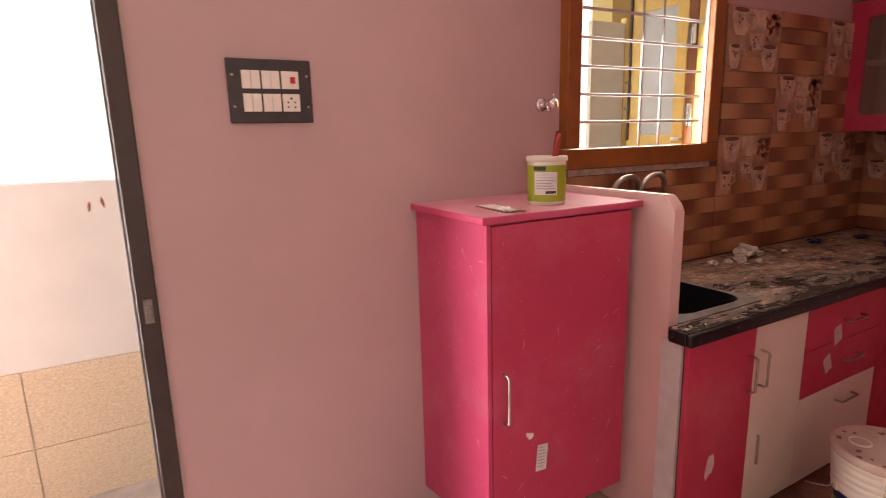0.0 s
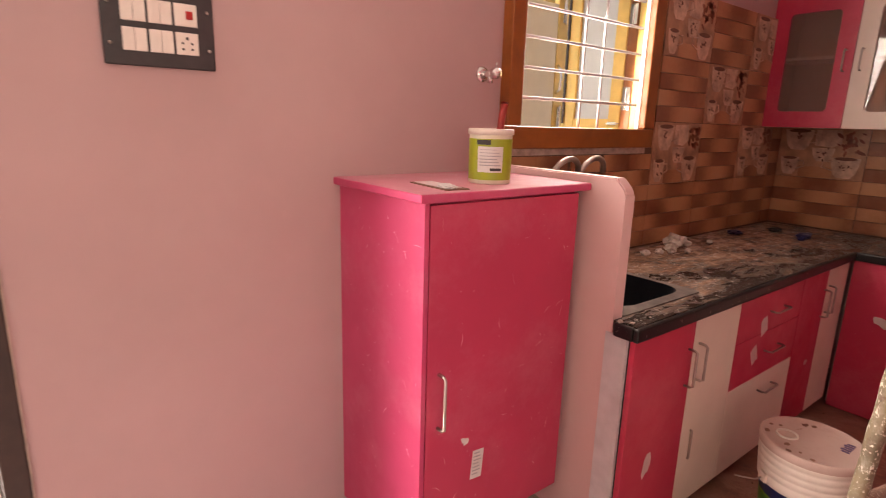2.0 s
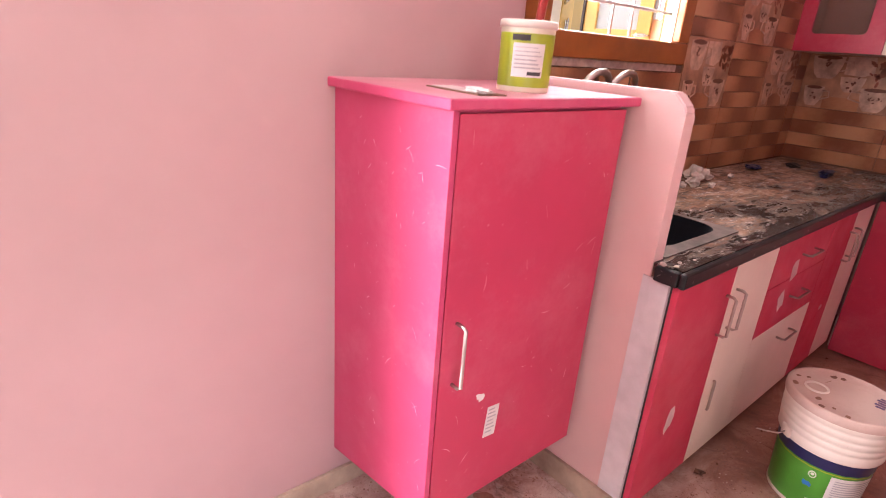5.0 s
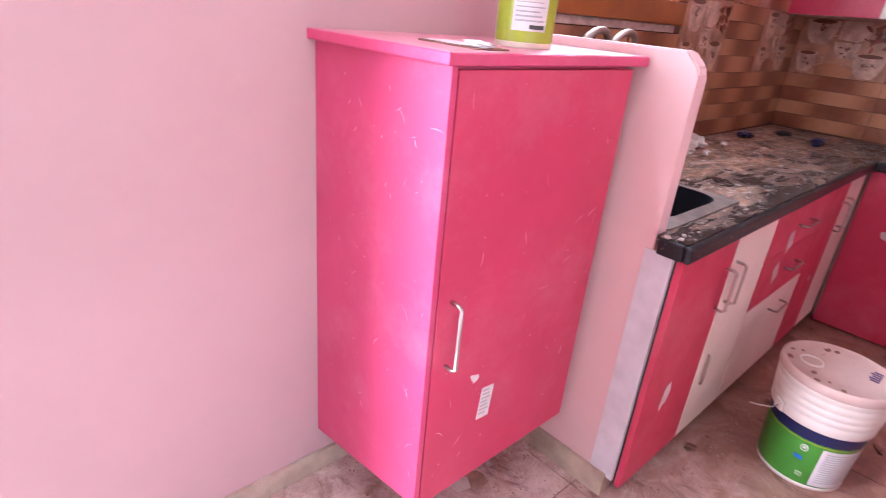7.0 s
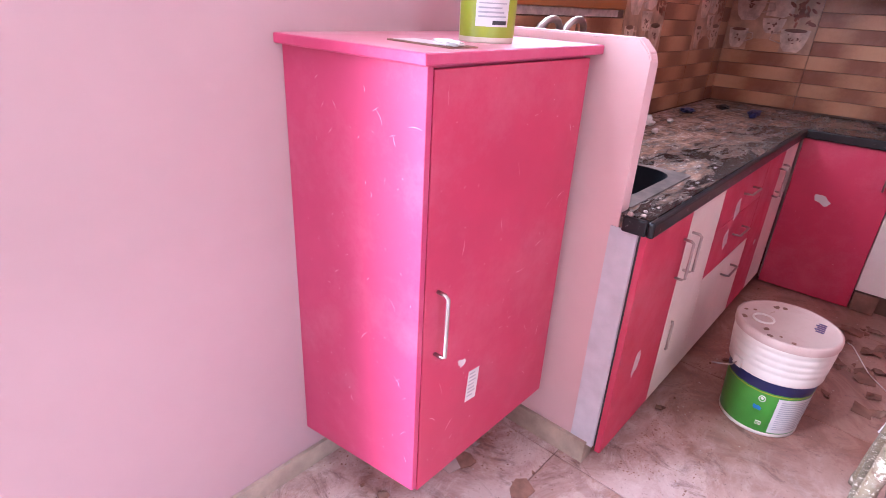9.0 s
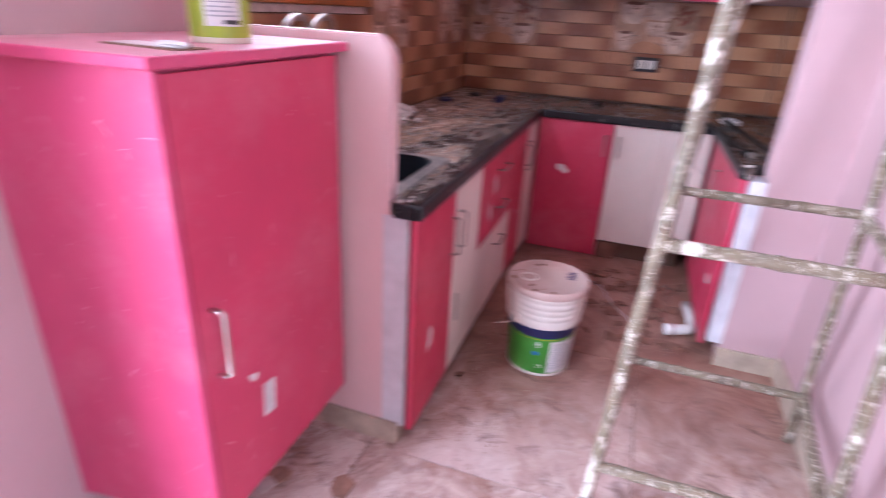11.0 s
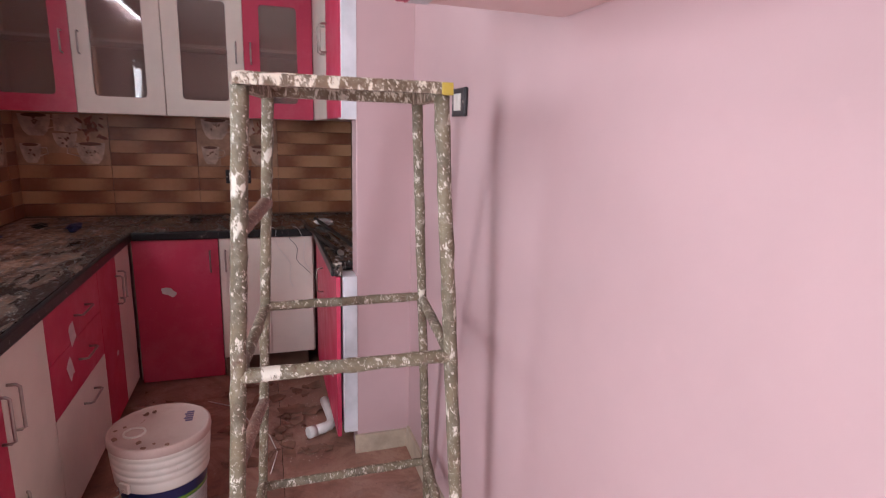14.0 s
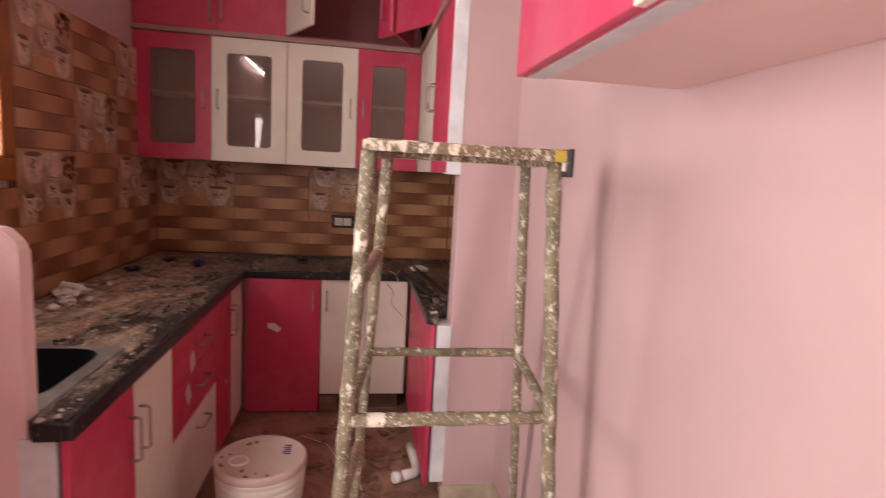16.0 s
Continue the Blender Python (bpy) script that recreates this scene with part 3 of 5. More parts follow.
leaf = thing("panel_door", "grey-cream panel door with steel handle and bolts", "door", at=(0, 0, 0))
part("leaf", box((3.237, 3.36, -0.3), (3.541, 3.395, 2.165), 0.004), M_PANEL, leaf)
part("stile", box((3.5415, 3.355, -0.3), (3.655, 3.40, 2.2), 0.004), M_YWOOD, leaf, "yellow wooden stile")
part("handle", tube([(3.56, 3.356, 1.60), (3.56, 3.325, 1.625), (3.56, 3.32, 1.69), (3.56, 3.325, 1.755), (3.56, 3.356, 1.78)], 0.010, 8), M_CHROME, leaf, "bowed steel handle")
for z in (1.36, 2.05):
    bplate = part("bolt", box((3.578, 3.343, z), (3.606, 3.3545, z + 0.15), 0.003), M_CHROME, leaf, "steel tower bolt")
    part("rod", tube(between((3.592, 3.338, z - 0.01), (3.592, 3.338, z + 0.16), 3), 0.006, 8), M_CHROME, bplate)
    part("knob", tube([(3.592, 3.338, z + 0.09), (3.565, 3.332, z + 0.09)], 0.005, 8), M_CHROME, bplate)

# ---- switches, tap, tube light ----
def switch_plate(name, face, x, y, z, w, h, cells, label, group=""):
    """cells: columns, rows, kinds row by row (r rocker pair, s socket, l indicator, one switch)."""
    cols, rows, kinds = cells
    ob = thing(name, label, "switch plate", group)
    m = on(face, x, y, z)
    part("plate", moved(box((-w / 2, -h / 2, 0.0), (w / 2, h / 2, 0.012), 0.003), m), M_BLACK, ob)
    mx, my = (0.035, 0.025) if w > 0.2 else (0.018, 0.014)
    cw, ch = (w - 2 * mx) / cols, (h - 2 * my) / rows
    for k, kind in enumerate(kinds):
        cx, cy = -w / 2 + mx + cw * (k % cols + 0.5), h / 2 - my - ch * (k // cols + 0.5)
        s = min(cw, ch) * 0.9
        sx = min(cw * 0.9, s * 1.12)
        c = m @ pose(cx, cy, 0.012)
        if kind == "r":
            a = part("switch", moved(box((-sx / 2, -s / 2, -0.002), (-0.0004, s / 2, 0.004), 0.001), c @ pose(0, 0, 0, 1)), M_SWITCH, ob)
            part("switch", moved(box((0.0004, -s / 2, -0.002), (sx / 2, s / 2, 0.004), 0.001), c @ pose(0, 0, 0, -1)), M_SWITCH, ob)
            continue
        cell = part("socket" if kind == "s" else "switch", moved(box((-sx / 2, -s / 2, -0.002), (sx / 2, s / 2, 0.0035), 0.001), c), M_SWITCH, ob)
        if kind == "s":
            for px, py, r in ((0, 0.012, 0.0035), (-0.010, 0.001, 0.0028), (0.010, 0.001, 0.0028), (-0.010, -0.012, 0.0028), (0.010, -0.012, 0.0028)):
                part("hole", moved(lathe([(0.0001, 0), (r, 0), (r, 0.0007), (0.0001, 0.0007)], 10), c @ pose(px, py, 0.0035)), M_INK_SHADE, cell)
        if kind == "l":
            part("indicator", moved(box((0.0, -0.009, 0.003), (0.015, 0.009, 0.0055), 0.001), c), M_REDLED, cell, "red indicator window")
    for px in (-w / 2 + mx * 0.38, w / 2 - mx * 0.38):
        for py in ((-h / 2 + 0.045, h / 2 - 0.045) if rows > 1 else (0,)):
            part("screw", moved(lathe([(0.0001, 0.0118), (0.004, 0.0118), (0.0035, 0.0135), (0.0001, 0.0138)], 10), m @ pose(px, py, 0)), M_STEEL, ob)
    return ob


switch_plate("switchboard", FACE_N, 0.881, NY - 0.0005, 1.583, 0.234, 0.176, (3, 2, "rrlrrs"), "black wall switchboard with cream switches and a socket")
switch_plate("socket_plate", FACE_E, EX - 0.021, 1.06, 1.067, 0.145, 0.082, (2, 1, "sr"), "black plate with two white modules on brown tiles")
switch_plate("light_switch", FACE_S, 2.31, SY + 0.0005, 1.461, 0.11, 0.082, (1, 1, "r"), "small black switch plate with a white rocker")

tap = thing("angle_valve", "chrome angle valve with a round flange on pink wall", "tap")
tm = on(FACE_N, 1.875, NY, 1.552)
part("flange", moved(lathe([(0.0001, 0), (0.027, 0), (0.026, 0.004), (0.017, 0.009), (0.0001, 0.010)], 24), tm), M_CHROME, tap)
part("body", moved(tube([(0, 0, 0.008), (0, 0, 0.03), (0, 0, 0.055)], 0.0115, 14), tm), M_CHROME, tap)
part("outlet", moved(tube([(0, -0.004, 0.04), (0, -0.03, 0.04)], 0.009, 12), tm), M_CHROME, tap)
part("knob", moved(lathe([(0.0001, 0.05), (0.017, 0.052), (0.019, 0.06), (0.017, 0.078), (0.0001, 0.08)], 16), tm), M_CHROME, tap)
part("lever", moved(tube([(0, 0.015, 0.066), (0, 0.034, 0.07)], 0.003, 8), tm), M_CHROME, tap)

lamp = thing("tube_light", "lit white tube light on a wall batten", "lamp")
part("batten", box((0.10, NY - 0.035, 2.52), (1.36, NY, 2.56), 0.004), M_LAMPW, lamp)
part("tube", tube(between((0.13, NY - 0.045, 2.505), (1.33, NY - 0.045, 2.505), 4), 0.014, 12), M_TUBE, lamp, "lit fluorescent tube")
for x in (0.115, 1.345):
    part("end_cap", box((x - 0.015, NY - 0.06, 2.485), (x + 0.015, NY, 2.525), 0.003), M_LAMPW, lamp)

# ---- tall cabinet ----
tall = thing("tall_cabinet", "crimson-pink laminate cabinet hung on the pink wall, scratched", "cabinet")
YZ = Matrix(((0, 0, 1, 0), (1, 0, 0, 0), (0, 1, 0, 0), (0, 0, 0, 1)))


def upright(outline, x0, x1, bev=0.0015):
    """A board standing across x with the given outline in y and z."""
    bm = moved(slab_from(outline, x0, x1), YZ)
    bmesh.ops.bevel(bm, geom=bm.edges[:], offset=bev, segments=2, profile=0.5, affect="EDGES")
    return bm


part("side_panel", upright([(1.786, 0.226), (NY - 0.001, 0.149), (NY - 0.001, 1.204), (1.786, 1.204)], 1.333, 1.3478), M_RED_LIT, tall)
part("body", upright([(1.8035, 0.222), (NY - 0.001, 0.149), (NY - 0.001, 1.204), (1.8035, 1.204)], 1.3482, 1.900, 0.002), M_RED_LIT, tall)
part("top", box((1.312, 1.772, 1.2045), (1.9375, NY - 0.001, 1.2255), 0.003), M_RED_LIT, tall, "top board in the lit laminate colour")
part("dust", box((1.316, 1.776, 1.2257), (1.9335, NY - 0.002, 1.2263)), M_DUSTTOP, tall, "film of pale plaster dust")
dpart = panel("door", tall, FACE_N, 1.6245, 1.785, 0.7055, 0.551, 0.985, M_RED_VEIL)
pull(dpart, on(FACE_N, 1.388, 1.785, 0.675), 0.155)
scrap("paper_scrap", FACE_N, 1.487, 1.785, 0.522, 0.028, 0.02, -30, "torn white paper scrap stuck to the cabinet door", None, 1.2, 5)
label = thing("sticker", "white printed sticker stuck on the cabinet door", "sticker")
lm = on(FACE_N, 1.537, 1.785, 0.432) @ pose(0, 0, 0, 0, 0, -5)
part("paper", moved(box((-0.021, -0.045, 0), (0.021, 0.045, 0.0008)), lm), M_PAPER, label)
for k in range(7):
    part("print_line", moved(box((-0.016, 0.034 - 0.011 * k, 0.0008), (0.006 + 0.004 * (k % 3), 0.038 - 0.011 * k, 0.0012)), lm), M_GREYINK, label)

rnd = random.Random(4)


def scratches(name, face, origin, w, h, count, label):
    """Thin bent strokes, tapered at both ends."""
    bm = bmesh.new()
    for _ in range(count):
        cx, cy, a = rnd.uniform(-w / 2, w / 2), rnd.uniform(-h / 2, h / 2), rnd.gauss(68, 38)
        ln, half = rnd.choice((0.003, 0.004, 0.006, 0.008, 0.012, 0.018, 0.035)), rnd.uniform(0.0003, 0.0009)
        bend = rnd.uniform(-55, 55)
        pts, heading = [Vector((cx, cy, 0.0004))], a
        for _ in range(5):
            pts.append(pts[-1] + Vector((math.cos(radians(heading)), math.sin(radians(heading)), 0)) * ln / 5)
            heading += bend / 5
        rows = []
        for k, p in enumerate(pts):
            wide = half * math.sin(math.pi * (k + 0.35) / 5.7)
            n = Vector((-math.sin(radians(a)), math.cos(radians(a)), 0)) * wide
            rows.append((bm.verts.new(p - n), bm.verts.new(p + n)))
        for p, q in zip(rows, rows[1:]):
            bm.faces.new((p[0], q[0], q[1], p[1]))
    bmesh.ops.recalc_face_normals(bm, faces=bm.faces[:])
    return tagged(part(name, moved(bm, on(face, *origin)), M_SCRATCH, tall, label), kind="stuff")


M_SCRATCH = plain("pale_scratch", (0.76, 0.46, 0.49), 0.7)
scratches("scratches", FACE_N, (1.63, 1.7846, 0.71), 0.50, 0.94, 62, "pale scratches on the door")
FACE_W = Matrix(((0, 0, -1, 0), (-1, 0, 0, 0), (0, 1, 0, 0), (0, 0, 0, 1)))
scratches("scratches", FACE_W, (1.3326, 1.98, 0.70), 0.36, 0.90, 62, "pale scratches on the side")

# paint tub and brush on the cabinet
can = thing("paint_tub", "lime-green and white paint tub, open and smeared", "paint tub", at=(1.650, 1.913, 1.2263), turn=-14)
can.scale = (0.97, 0.97, 0.97)
part("tub", lathe([(0.0001, 0.001), (0.05934, 0.0), (0.06106, 0.004), (0.06235, 0.14), (0.06192, 0.15), (0.05848, 0.15), (0.05762, 0.02), (0.0001, 0.018)], 40), M_CAN, can)
part("rim", lathe([(0.06321, 0.138), (0.06665, 0.139), (0.06665, 0.152), (0.06321, 0.155), (0.05891, 0.152), (0.05934, 0.14), (0.06321, 0.138)], 40), M_PAIL, can, "paint-smeared white rim")


def wrap(parent, name, r, z0, z1, a0, a1, mat, lab=""):
    bm = bmesh.new()
    n = 20
    cols = [[bm.verts.new(((rr) * math.cos(radians(a0 + (a1 - a0) * k / n)), rr * math.sin(radians(a0 + (a1 - a0) * k / n)), z)) for rr, z in ((r[0], z0), (r[1], z1))] for k in range(n + 1)]
    for p, q in zip(cols, cols[1:]):
        bm.faces.new((p[0], q[0], q[1], p[1])).smooth = True
    bmesh.ops.recalc_face_normals(bm, faces=bm.faces[:])
    return part(name, bm, mat, parent, lab)


wrap(can, "green_label", (0.06166, 0.06295), 0.012, 0.127, -200, 10, M_LIME, "lime-green printed label")
note = wrap(can, "white_label", (0.06209, 0.06338), 0.034, 0.106, -152, -84, M_PAPER, "white text panel")
wrap(note, "heading", (0.06287, 0.06373), 0.111, 0.124, -156, -118, M_INK_SHADE)
for k in range(6):
    wrap(note, "print_line", (0.06261, 0.06364), 0.052 + 0.0085 * k, 0.0555 + 0.0085 * k, -147, -90 - 5 * (k % 3), M_GREYINK)
wrap(note, "print_block", (0.06261, 0.06364), 0.038, 0.046, -118, -88, M_INK_SHADE)
brush = thing("paint_brush", "dark red wooden brush handle standing in the tub", "paint brush", at=(1.664, 1.915, 1.262))
part("handle", tube([(-0.004, -0.01, 0), (0.024, 0.004, 0.10), (0.039, 0.012, 0.15), (0.050, 0.017, 0.182), (0.052, 0.018, 0.187)], 0.0105, 10), M_BRUSH, brush)
part("ferrule", tube([(-0.007, -0.0115, -0.012), (0.0, -0.008, 0.018)], 0.014, 10), M_STEEL, brush)
card = thing("sanding_card", "dark brown sanding card with a crumpled wrapper", "card", at=(1.457, 1.897, 1.2263), turn=-6)
part("card", box((-0.036, -0.093, 0), (0.036, 0.093, 0.003), 0.001), M_CARD, card)
part("sheet", box((-0.027, -0.07, 0.0031), (0.027, 0.083, 0.0045), 0.0005), M_SCRAP, card, "worn pale sheet on the card")
bm = bmesh.new()
bmesh.ops.create_icosphere(bm, subdivisions=3, radius=0.5)
for v in bm.verts:
    v.co *= 1 + 0.5 * noise.noise(v.co * 5)
part("wrapper", moved(bm, Matrix.Translation((-0.012, -0.062, 0.0075)) @ Matrix.Diagonal((0.04, 0.065, 0.013, 1))), M_PAPER, card, "crumpled pale wrapper")

# ---- worktop and sink ----
top = thing("worktop", "black granite worktop covered in dust and plaster", "worktop", at=(0, 1.58, 0))
def local(lo, hi, bev=0.0):
    return box((lo[0], lo[1] - 1.58, lo[2]), (hi[0], hi[1] - 1.58, hi[2]), bev)


sx0, sx1, sy0, sy1 = 2.035, 2.425, 1.69, 2.09
ring_x = (1.99, 2.56)
outer = rounded(ring_x[1] - ring_x[0], 2.212 - 1.575, 0.0005, 5, (ring_x[0] + ring_x[1]) / 2, (2.212 + 1.575) / 2 - 1.58)
inner = rounded(sx1 - sx0, sy1 - sy0, 0.085, 5, (sx0 + sx1) / 2, (sy0 + sy1) / 2 - 1.58)
part("slab", ring_slab(outer, inner, 0.79, 0.8295), M_GRANITE, top)
part("slab", local((1.943, 1.575, 0.79), (1.99, 1.6535, 0.8295)), M_GRANITE, top)
part("slab", local((2.5602, 1.575, 0.79), (EX - 0.001, 2.2125, 0.8295)), M_GRANITE, top)
part("slab", local((3.79, 0.655, 0.79), (EX - 0.001, 1.5748, 0.8295)), M_GRANITE, top)
part("slab", local((2.985, 0.002, 0.79), (EX - 0.001, 0.6548, 0.8295)), M_GRANITE, top)
part("slab", local((2.886, 0.6225, 0.79), (2.9848, 0.6548, 0.8295)), M_GRANITE, top)
part("edge", local((1.925, 1.556, 0.788), (3.79, 1.5752, 0.8297), 0.006), M_GEDGE, top, "polished black rounded edge")
part("edge", local((3.772, 0.655, 0.788), (3.7902, 1.565, 0.8297), 0.006), M_GEDGE, top, "polished black rounded edge")
part("edge", local((2.886, 0.6546, 0.788), (3.785, 0.668, 0.8297), 0.006), M_GEDGE, top, "polished black rounded edge")
part("edge", local((1.923, 1.575, 0.788), (1.9432, 1.640, 0.8297), 0.005), M_GEDGE, top, "chipped paint-smeared end")

sink = thing("sink", "black sink bowl with a dusty rim", "sink")
rim_o = rounded(sx1 - sx0 + 0.07, sy1 - sy0 + 0.08, 0.012, 5, (sx0 + sx1) / 2 - 0.012, (sy0 + sy1) / 2)
rim_i = rounded(sx1 - sx0 - 0.006, sy1 - sy0 - 0.006, 0.082, 5, (sx0 + sx1) / 2, (sy0 + sy1) / 2)
part("rim", ring_slab(rim_o, rim_i, 0.8298, 0.8335), M_SINKRIM, sink, "dusty grey rim")
bm = bmesh.new()
loops = []
for z, shrink in ((0.832, 0.004), (0.70, 0.012), (0.655, 0.03), (0.64, 0.09)):
    loops.append([bm.verts.new((x, y, z)) for x, y in rounded(sx1 - sx0 - 2 * shrink, sy1 - sy0 - 2 * shrink, 0.084, 5, (sx0 + sx1) / 2, (sy0 + sy1) / 2)])
for a, b in zip(loops, loops[1:]):
    for k in range(len(a)):
        bm.faces.new((a[k], a[(k + 1) % len(a)], b[(k + 1) % len(b)], b[k])).smooth = True
bm.faces.new(loops[-1])
part("bowl", bm, M_SINK, sink)
part("drain", moved(lathe([(0.0001, 0.0), (0.03, 0.0), (0.034, 0.004), (0.03, 0.006), (0.0001, 0.003)], 20), Matrix.Translation((2.23, 1.89, 0.641))), M_STEEL, sink)

for x in (2.175, 2.335):
    f = thing("swan_neck_tap", "bent steel swan-neck spout behind the partition", "tap", "sink taps", at=(x, 2.13, 0.8305))
    pts = [(0, 0, 0)] + [(0, 0, 0.1 * k) for k in (1, 2, 3, 3.8)]
    pts += [(0.07 - 0.07 * math.cos(radians(a)), -0.02 * math.sin(radians(a)), 0.38 + 0.058 * math.sin(radians(a))) for a in range(20, 190, 20)]
    part("spout", tube(pts, 0.0115, 12), M_STEEL, f)
    part("base", lathe([(0.0001, 0), (0.024, 0), (0.022, 0.012), (0.014, 0.03), (0.0001, 0.03)], 18), M_STEEL, f)

# ---- base cabinets ----
def carcass(name, lo, hi, label):
    ob = thing(name, label, "cabinet", "base cabinets")
    part("body", box(lo, hi, 0.001), M_INSIDE, ob)
    part("plinth", box((lo[0] + 0.04, lo[1] + 0.04, 0), (hi[0] - 0.04, hi[1] - 0.04, lo[2])), M_GROUT, ob)
    return ob


FY, Z0, Z1 = 1.575, 0.055, 0.787
def front_n(ob, name, x0, x1, z0, z1, mat):
    return panel(name, ob, FACE_N, (x0 + x1) / 2, FY, (z0 + z1) / 2, x1 - x0, z1 - z0, mat)


sinkunit = carcass("base_cabinet", (1.987, FY + 0.0185, Z0), (2.62, 2.17, 0.63), "sink base unit with one crimson and one cream door")
d = front_n(sinkunit, "door", 1.945, 2.298, Z0, Z1, M_RED)
pull(d, on(FACE_N, 2.268, FY, 0.62), 0.13)
d = front_n(sinkunit, "door", 2.298, 2.62, Z0, Z1, M_CREAM)
pull(d, on(FACE_N, 2.334, FY, 0.625), 0.13)
# no second handle: flat pull added to draw an oval scratch mark
pull(d, on(FACE_N, 2.36, FY, 0.30), 0.11, True, 0.006)
drawers = carcass("base_cabinet", (2.622, FY + 0.0185, Z0), (3.203, 2.17, Z1), "drawer unit with two crimson drawers over a cream one")
for z0, z1, mat, hz in ((0.612, Z1, M_RED, 0.695), (0.422, 0.612, M_RED, 0.528), (Z0, 0.422, M_CREAM, 0.352)):
    d = front_n(drawers, "drawer", 2.62, 3.205, z0, z1, mat)
    pull(d, on(FACE_N, 2.955, FY, hz), 0.13, False)
corner = carcass("base_cabinet", (3.207, FY + 0.0185, Z0), (3.76, 2.17, Z1), "base unit with a narrow crimson and a cream door")
d = front_n(corner, "door", 3.205, 3.50, Z0, Z1, M_RED)
pull(d, on(FACE_N, 3.475, FY, 0.62), 0.13)
d = front_n(corner, "door", 3.50, 3.765, Z0, Z1, M_CREAM)
pull(d, on(FACE_N, 3.53, FY, 0.63), 0.13)

def front_e(ob, name, y0, y1, z0, z1, mat, label=""):
    return panel(name, ob, FACE_E, 3.79, (y0 + y1) / 2, (z0 + z1) / 2, y1 - y0, z1 - z0, mat, 0.018, label)


eastred = carcass("base_cabinet", (3.8085, 1.157, 0.02), (4.30, 1.575, Z1), "corner base unit with a tall crimson door to the floor")
d = front_e(eastred, "door", 1.156, 1.566, 0.008, Z1, M_RED)
pull(d, on(FACE_E, 3.79, 1.197, 0.665), 0.11)
eastcream = carcass("base_cabinet", (3.8085, 0.66, 0.11), (4.30, 1.155, Z1), "base unit with cream doors above a raised plinth")
d = front_e(eastcream, "door", 0.90, 1.153, 0.11, Z1, M_CREAM)
pull(d, on(FACE_E, 3.79, 1.122, 0.665), 0.11)
d = front_e(eastcream, "door", 0.668, 0.90, 0.11, Z1, M_CREAM)
southunit = carcass("base_cabinet", (2.99, 0.03, 0.07), (3.785, 0.63, Z1), "return base unit with crimson doors")
for x0, x1, hx in ((2.888, 3.34, 3.40), (3.34, 3.786, 3.37)):
    d = panel("door", southunit, FACE_S, (x0 + x1) / 2, 0.6485, (0.07 + Z1) / 2, x1 - x0, Z1 - 0.07, M_RED)
pull(d, on(FACE_S, 3.42, 0.6485, 0.63), 0.12)

for k, (x, z, w, h, a) in enumerate(((2.852, 0.642, 0.055, 0.07, 20), (2.797, 0.532, 0.05, 0.075, 25), (3.40, 0.345, 0.035, 0.03, 0), (2.088, 0.327, 0.045, 0.10, -12))):
    scrap("paper_scrap", FACE_N, x, FY, z, w, h, a, "torn white protective paper stuck on a cabinet front", M_SCRAP, 0.5 if k > 1 else 0.3, 20 + k, k < 2)
scrap("paper_scrap", FACE_E, 3.79, 1.405, 0.505, 0.09, 0.045, -28, "torn white protective paper stuck on a crimson door", None, 0.5, 31)
scrap("paper_scrap", FACE_S, 3.05, 0.6485, 0.30, 0.06, 0.055, 10, "torn white protective paper stuck on a crimson door", None, 0.6, 33)


# ---- wall cabinets ----
def wall_unit(name, lo, hi, label, open_side, mat=None, shelf=None):
    ob = thing(name, label, "cabinet", "wall cabinets")
    t, mat = 0.016, mat or M_INSIDE
    x0, y0, z0 = lo
    x1, y1, z1 = hi
    part("bottom", box((x0, y0, z0), (x1, y1, z0 + t), 0.001), mat, ob)
    part("top", box((x0, y0, z1 - t), (x1, y1, z1), 0.001), mat, ob)
    if open_side == "x":
        part("back", box((x1 - 0.008, y0, z0 + t), (x1, y1, z1 - t)), mat, ob)
        part("side", box((x0, y0, z0 + t), (x1 - 0.008, y0 + t, z1 - t), 0.001), mat, ob)
        part("side", box((x0, y1 - t, z0 + t), (x1 - 0.008, y1, z1 - t), 0.001), mat, ob)
        if shelf:
            part("shelf", box((x0 + 0.02, y0 + t, shelf), (x1 - 0.01, y1 - t, shelf + t), 0.001), M_CREAM, ob)
    else:
        part("back", box((x0, y0, z0 + t), (x1, y0 + 0.008, z1 - t)), mat, ob)
        part("side", box((x0, y0 + 0.008, z0 + t), (x0 + t, y1, z1 - t), 0.001), mat, ob)
        part("side", box((x1 - t, y0 + 0.008, z0 + t), (x1, y1, z1 - t), 0.001), mat, ob)
    return ob


def glass_door(ob, y0, y1, z0, z1, mat, hinge_low):
    w, h = y1 - y0 - 0.003, z1 - z0 - 0.003
    m = on(FACE_E, 4.032, (y0 + y1) / 2, (z0 + z1) / 2)
    frame_part = part("door", moved(ring_slab(rounded(w, h, 0.002), rounded(w - 0.165, h - 0.17, 0.022), -0.018, 0.0), m), mat, ob)
    part("pane", moved(box((-w / 2 + 0.07, -h / 2 + 0.07, -0.0165), (w / 2 - 0.07, h / 2 - 0.07, -0.0125)), m), M_GLASS, frame_part, "tinted fluted glass pane")
    side = w / 2 - 0.036
    pull(frame_part, m @ pose(side if hinge_low else -side, 0.0, 0.0), 0.105)
    return frame_part


UZ0, UZ1 = 1.415, 2.10
ua = wall_unit("wall_cabinet", (4.051, 1.393, UZ0), (4.326, 2.192, UZ1), "wall cabinet with a crimson and a cream glazed door", "x", None, 1.775)
glass_door(ua, 1.803, 2.212, UZ0, UZ1, M_RED, True)
glass_door(ua, 1.392, 1.803, UZ0, UZ1, M_CREAM, False)
